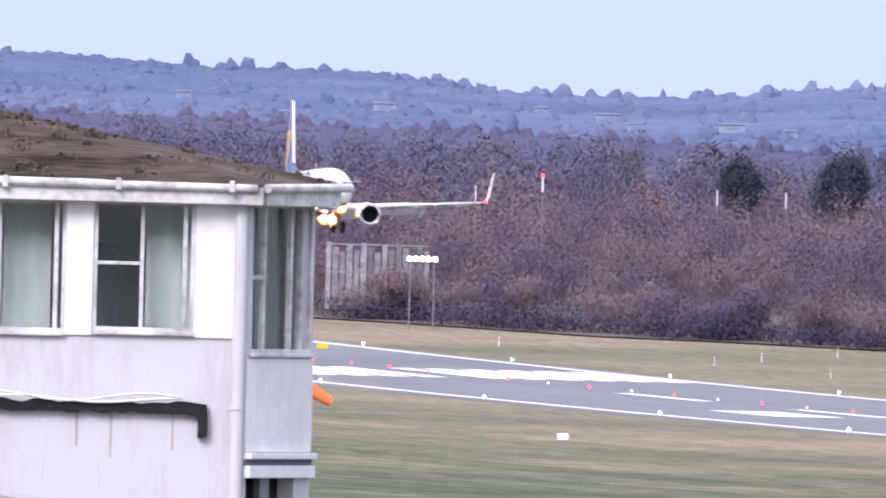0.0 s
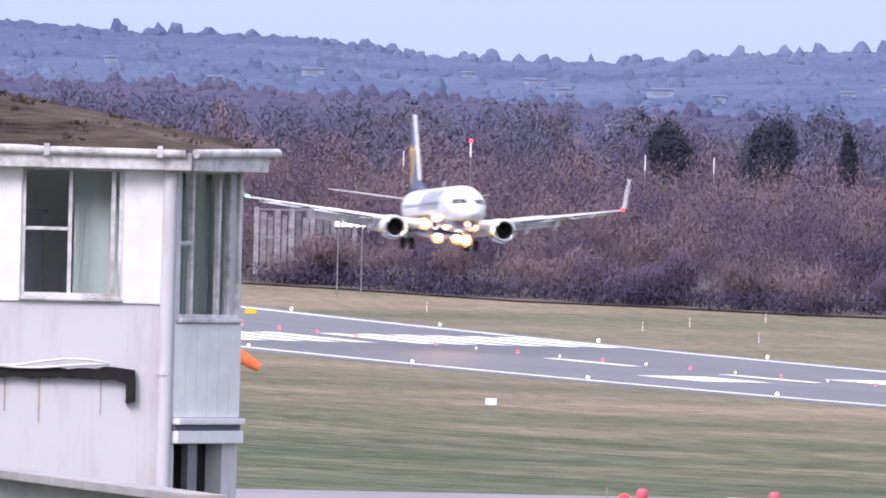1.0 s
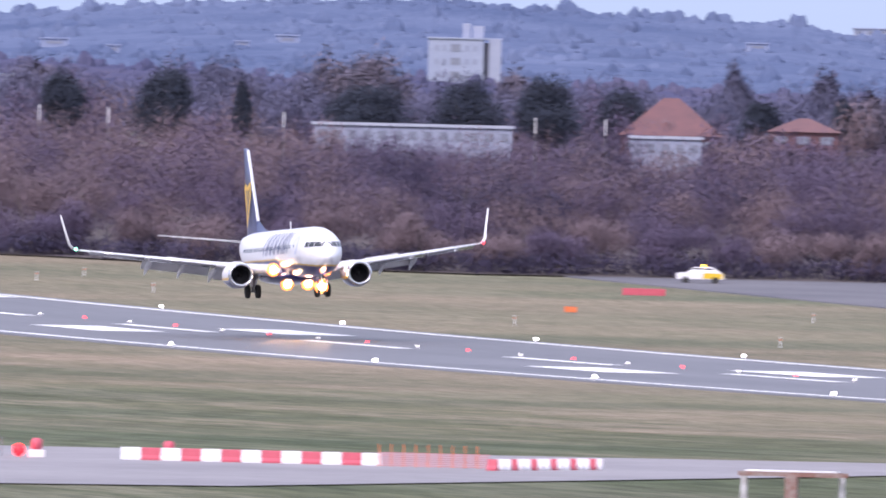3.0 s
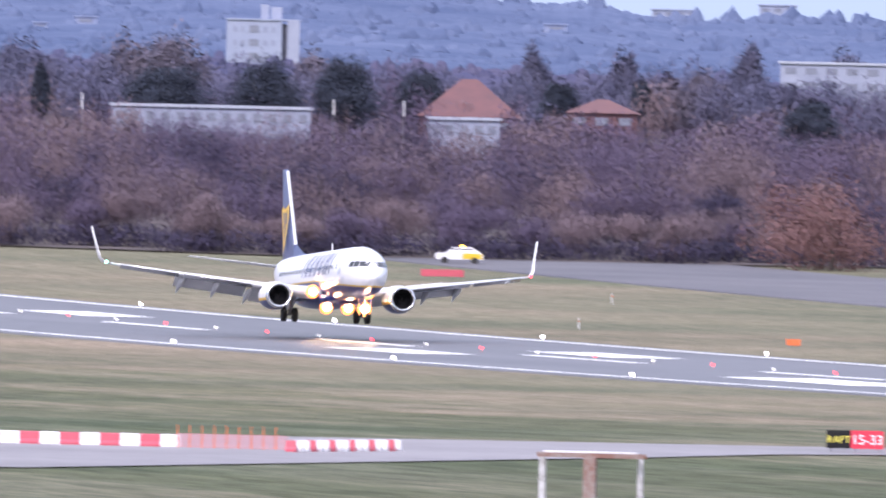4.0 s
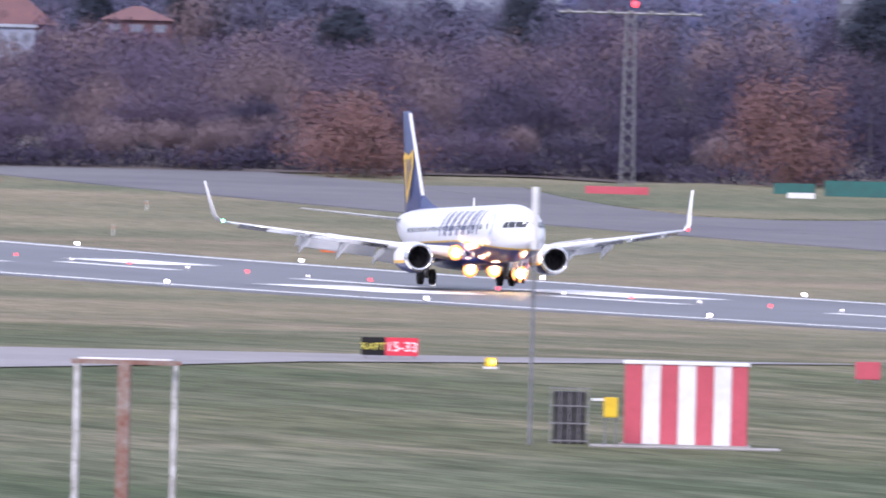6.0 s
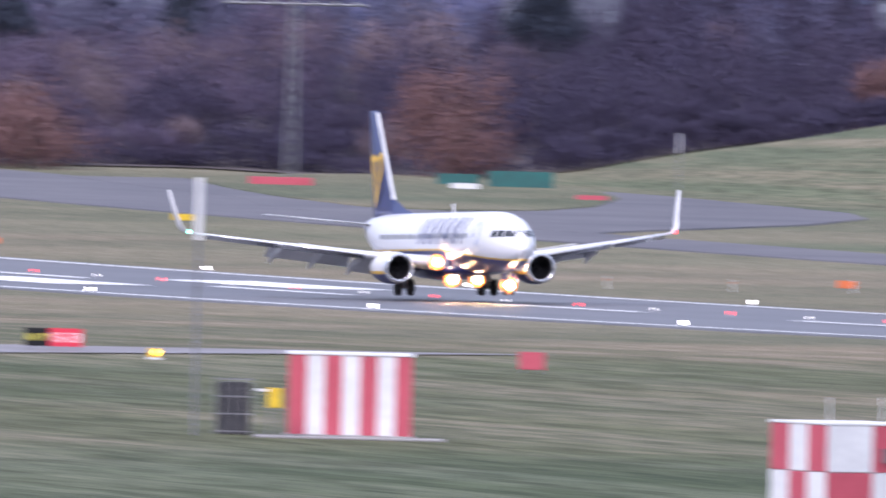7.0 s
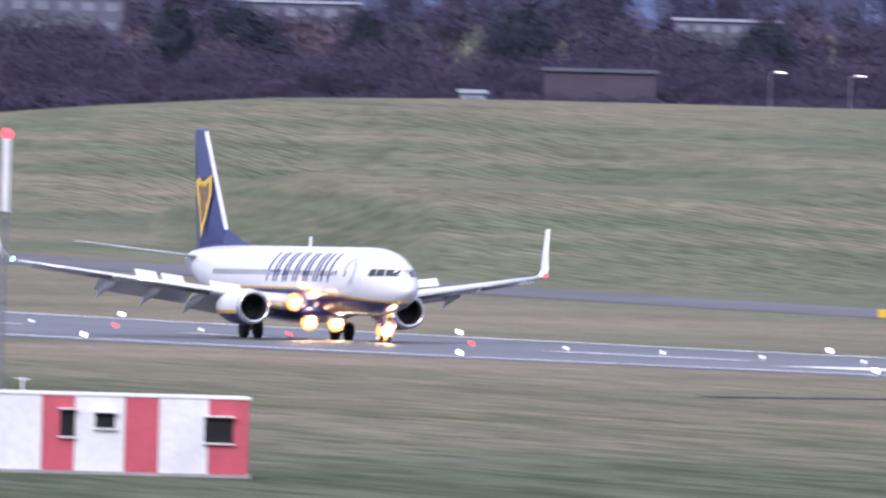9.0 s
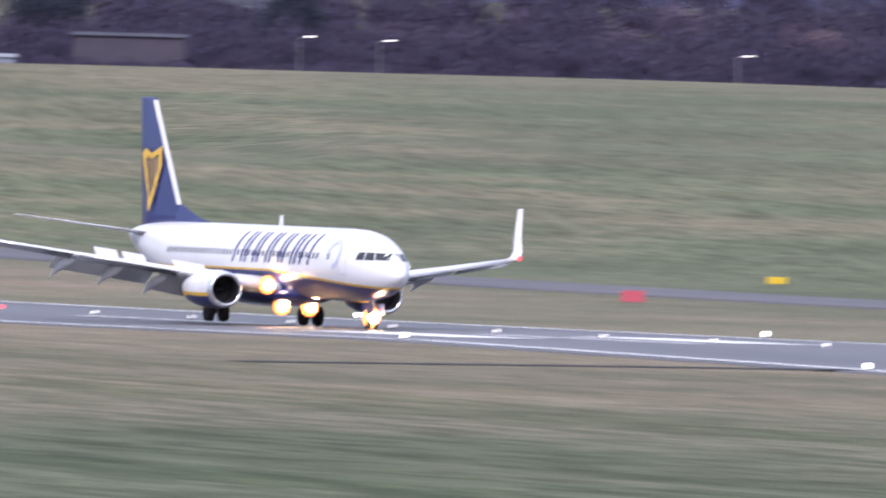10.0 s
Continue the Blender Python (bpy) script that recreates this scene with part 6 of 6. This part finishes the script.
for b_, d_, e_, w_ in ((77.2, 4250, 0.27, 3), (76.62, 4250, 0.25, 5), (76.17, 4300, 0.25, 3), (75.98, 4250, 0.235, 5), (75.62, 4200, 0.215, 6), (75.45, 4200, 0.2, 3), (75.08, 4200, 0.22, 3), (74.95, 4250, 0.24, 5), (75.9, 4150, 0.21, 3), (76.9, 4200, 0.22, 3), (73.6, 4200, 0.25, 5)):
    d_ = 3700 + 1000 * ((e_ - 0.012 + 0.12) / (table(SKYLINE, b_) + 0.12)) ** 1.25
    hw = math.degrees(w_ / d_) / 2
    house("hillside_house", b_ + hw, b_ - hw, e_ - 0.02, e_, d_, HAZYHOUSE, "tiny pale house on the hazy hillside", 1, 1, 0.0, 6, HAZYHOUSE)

house("low_shed", 68.62, 68.30, -0.2, -0.065, 1985, DIMWALL, "low grey shed half hidden by scrub", 1, 0, 0.0, 5, SHED)
house("white_hut", 68.86, 68.79, -0.18, -0.135, 1915, GREYROOF, "small white hut above a grass bank", 1, 1, 0.0, 2, PALEWALL)
house("flats", 68.25, 67.95, 0.0, 0.09, 2400, GREYROOF, "pale grey block behind trees", 2, 6, 0.0, 12, DIMWALL)


def street_lamp(bearing, d, e):
    x, y = station(bearing, d)
    g = land(x, y)
    root = empty("street_lamp", x, y, g, bearing)
    h = elev(d, e) - g
    bm = bmesh.new()
    tube(bm, (0, 0, 0), (0, 0, h), 0.09, 0.05, 8)
    tube(bm, (0, 0, h), (0.9, 0, h + 0.15), 0.05, None, 6)
    part("column", bm, STEEL, root)
    bm = bmesh.new()
    box(bm, 1.0, 0, h + 0.08, 1.0, 0.3, 0.12, bevel=0.03)
    part("lantern", bm, LAMP_WC, root, "lit pale lantern")
    return tagged(root, "lit street lamp among bare trees", "street lamp", "street lamps")


for b_, e_ in ((67.97, -0.055), (67.74, -0.06), (66.71, -0.075)):
    street_lamp(b_, 1962, e_)


MARKERS = [(-195.7, 40.5), (-125, 44), (-81.3, 43.8), (-178.9, 70), (-5, 84), (-150, 55), (344, 39), (348, 47), (341, 58.6), (40, 44), (120, 44)]


def marker_post(x, y):
    root = empty("marker_post", x, y, land(x, y), 74)
    bm = bmesh.new()
    tube(bm, (0, 0, 0), (0, 0, 0.9), 0.04, 0.035, 8)
    part("post", bm, WHITE, root)
    bm = bmesh.new()
    tube(bm, (0, 0, 0.6), (0, 0, 0.72), 0.06, None, 8)
    part("band", bm, ORANGE, root)
    return tagged(root, "short white marker post with an orange band", "marker", "marker posts")


for x_, y_ in MARKERS:
    marker_post(x_, y_)


# ---- airfield patrol car ----
def patrol_car():
    root = empty("patrol_car")
    prof = [(-2.35, 0.45), (-2.35, 0.95), (-2.2, 1.05), (-1.3, 1.1), (-0.7, 1.6), (1.2, 1.65), (2.1, 1.1), (2.3, 0.95), (2.3, 0.45)]
    bm = bmesh.new()
    loft(bm, [[(x, y * (1 if z < 1.15 else 0.86), z) for x, z in prof] for y in (-0.9, -0.86, 0.86, 0.9)], smooth=False)
    body = part("body", bm, [WHITE, YELLOW], root, "white and yellow car body")
    for f in body.data.polygons:
        f.material_index = 1 if f.center.x > 0.4 else 0
    for y in (-0.905, 0.905):
        bm = bmesh.new()
        box(bm, 1.2, y, 0.5, 1.9, 0.03, 0.55, bevel=0.01)
        part("side_panel", bm, YELLOW, root, "yellow side panel")
    bm = bmesh.new()
    box(bm, 0.2, 0, 1.16, 2.1, 1.66, 0.36)
    part("glazing", bm, GLASS, root)
    bm = bmesh.new()
    box(bm, 0.3, 0, 1.64, 0.4, 1.2, 0.2, bevel=0.04)
    part("beacon", bm, LAMP_Y, root, "lit amber roof beacon")
    for x in (-1.45, 1.45):
        for y in (-0.85, 0.85):
            bm = bmesh.new()
            tube(bm, (x, y - 0.12, 0.35), (x, y + 0.12, 0.35), 0.35, None, 14)
            part("wheel", bm, RUBBER, root)
    return tagged(root, "white and yellow patrol car with amber beacon", "car")


car = patrol_car()


# ---- what moves ----
def motions():
    walk(airliner, [
        (0, pose(-105.83, 0.12, 14.46, -3.97, -1.19, -5.40)), (0.5, pose(-66.86, 0.78, 12.10, -2.53, -1.29, -5.46)),
        (1, pose(-29.44, 0.85, 10.20, -0.73, -1.26, -5.42)), (1.5, pose(7.84, 0.85, 8.63, 0.98, -1.13, -5.36)),
        (2, pose(45.32, 0.88, 7.09, 2.62, -1.05, -5.19)), (2.5, pose(84.99, 1.67, 5.45, 3.27, -1.16, -5.13)),
        (4, pose(195.37, 1.28, 1.54, -0.67, -2.33, -4.89)), (4.5, pose(233.07, 1.20, 1.05, -0.28, -2.18, -4.40)),
        (5, pose(271.08, 1.15, 0.72, -0.04, -1.94, -3.99)), (6.5, pose(389.00, 1.33, 0.26, 0.69, -1.40, -3.56)),
        (7, pose(424.34, 0.27, 0.42, 1.17, -1.23, -3.18)), (7.5, pose(464.75, 0.58, 0.29, 1.11, -1.00, -3.12)),
        (8, pose(501.81, 0.11, 0.08, -0.57, -1.06, -3.00)), (8.5, pose(538.69, -0.30, 0.43, -0.51, -0.97, -2.34)),
        (9, pose(575.27, -0.64, 0.63, -0.47, -0.77, -1.29)), (9.5, pose(614.07, -0.32, 0.80, -0.79, -0.59, -0.28)),
        (10, pose(646.49, -1.37, 1.18, -1.04, -0.23, 0.54))])
    for ob, xh, y, z, s in spoilers:
        lean = 8.0 * s
        flat, up = pose(xh, y, z, lean, -4, 0), pose(xh, y, z, lean, 38, 0)
        walk(ob, [(0.0, flat), (7.2, flat), (7.9, up), (10.0, up)])
    rows = []
    for t, b in ((0.0, 73.42), (2.5, 73.69), (4.0, 73.86), (5.0, 73.965), (10.0, 74.5)):
        d = 1934 + (4.0 - t) * 1.2
        x, y = station(b, d)
        rows.append((t, pose(x, y, land(x, y) + 0.02, 0, 0, b)))
    walk(car, rows)


motions()
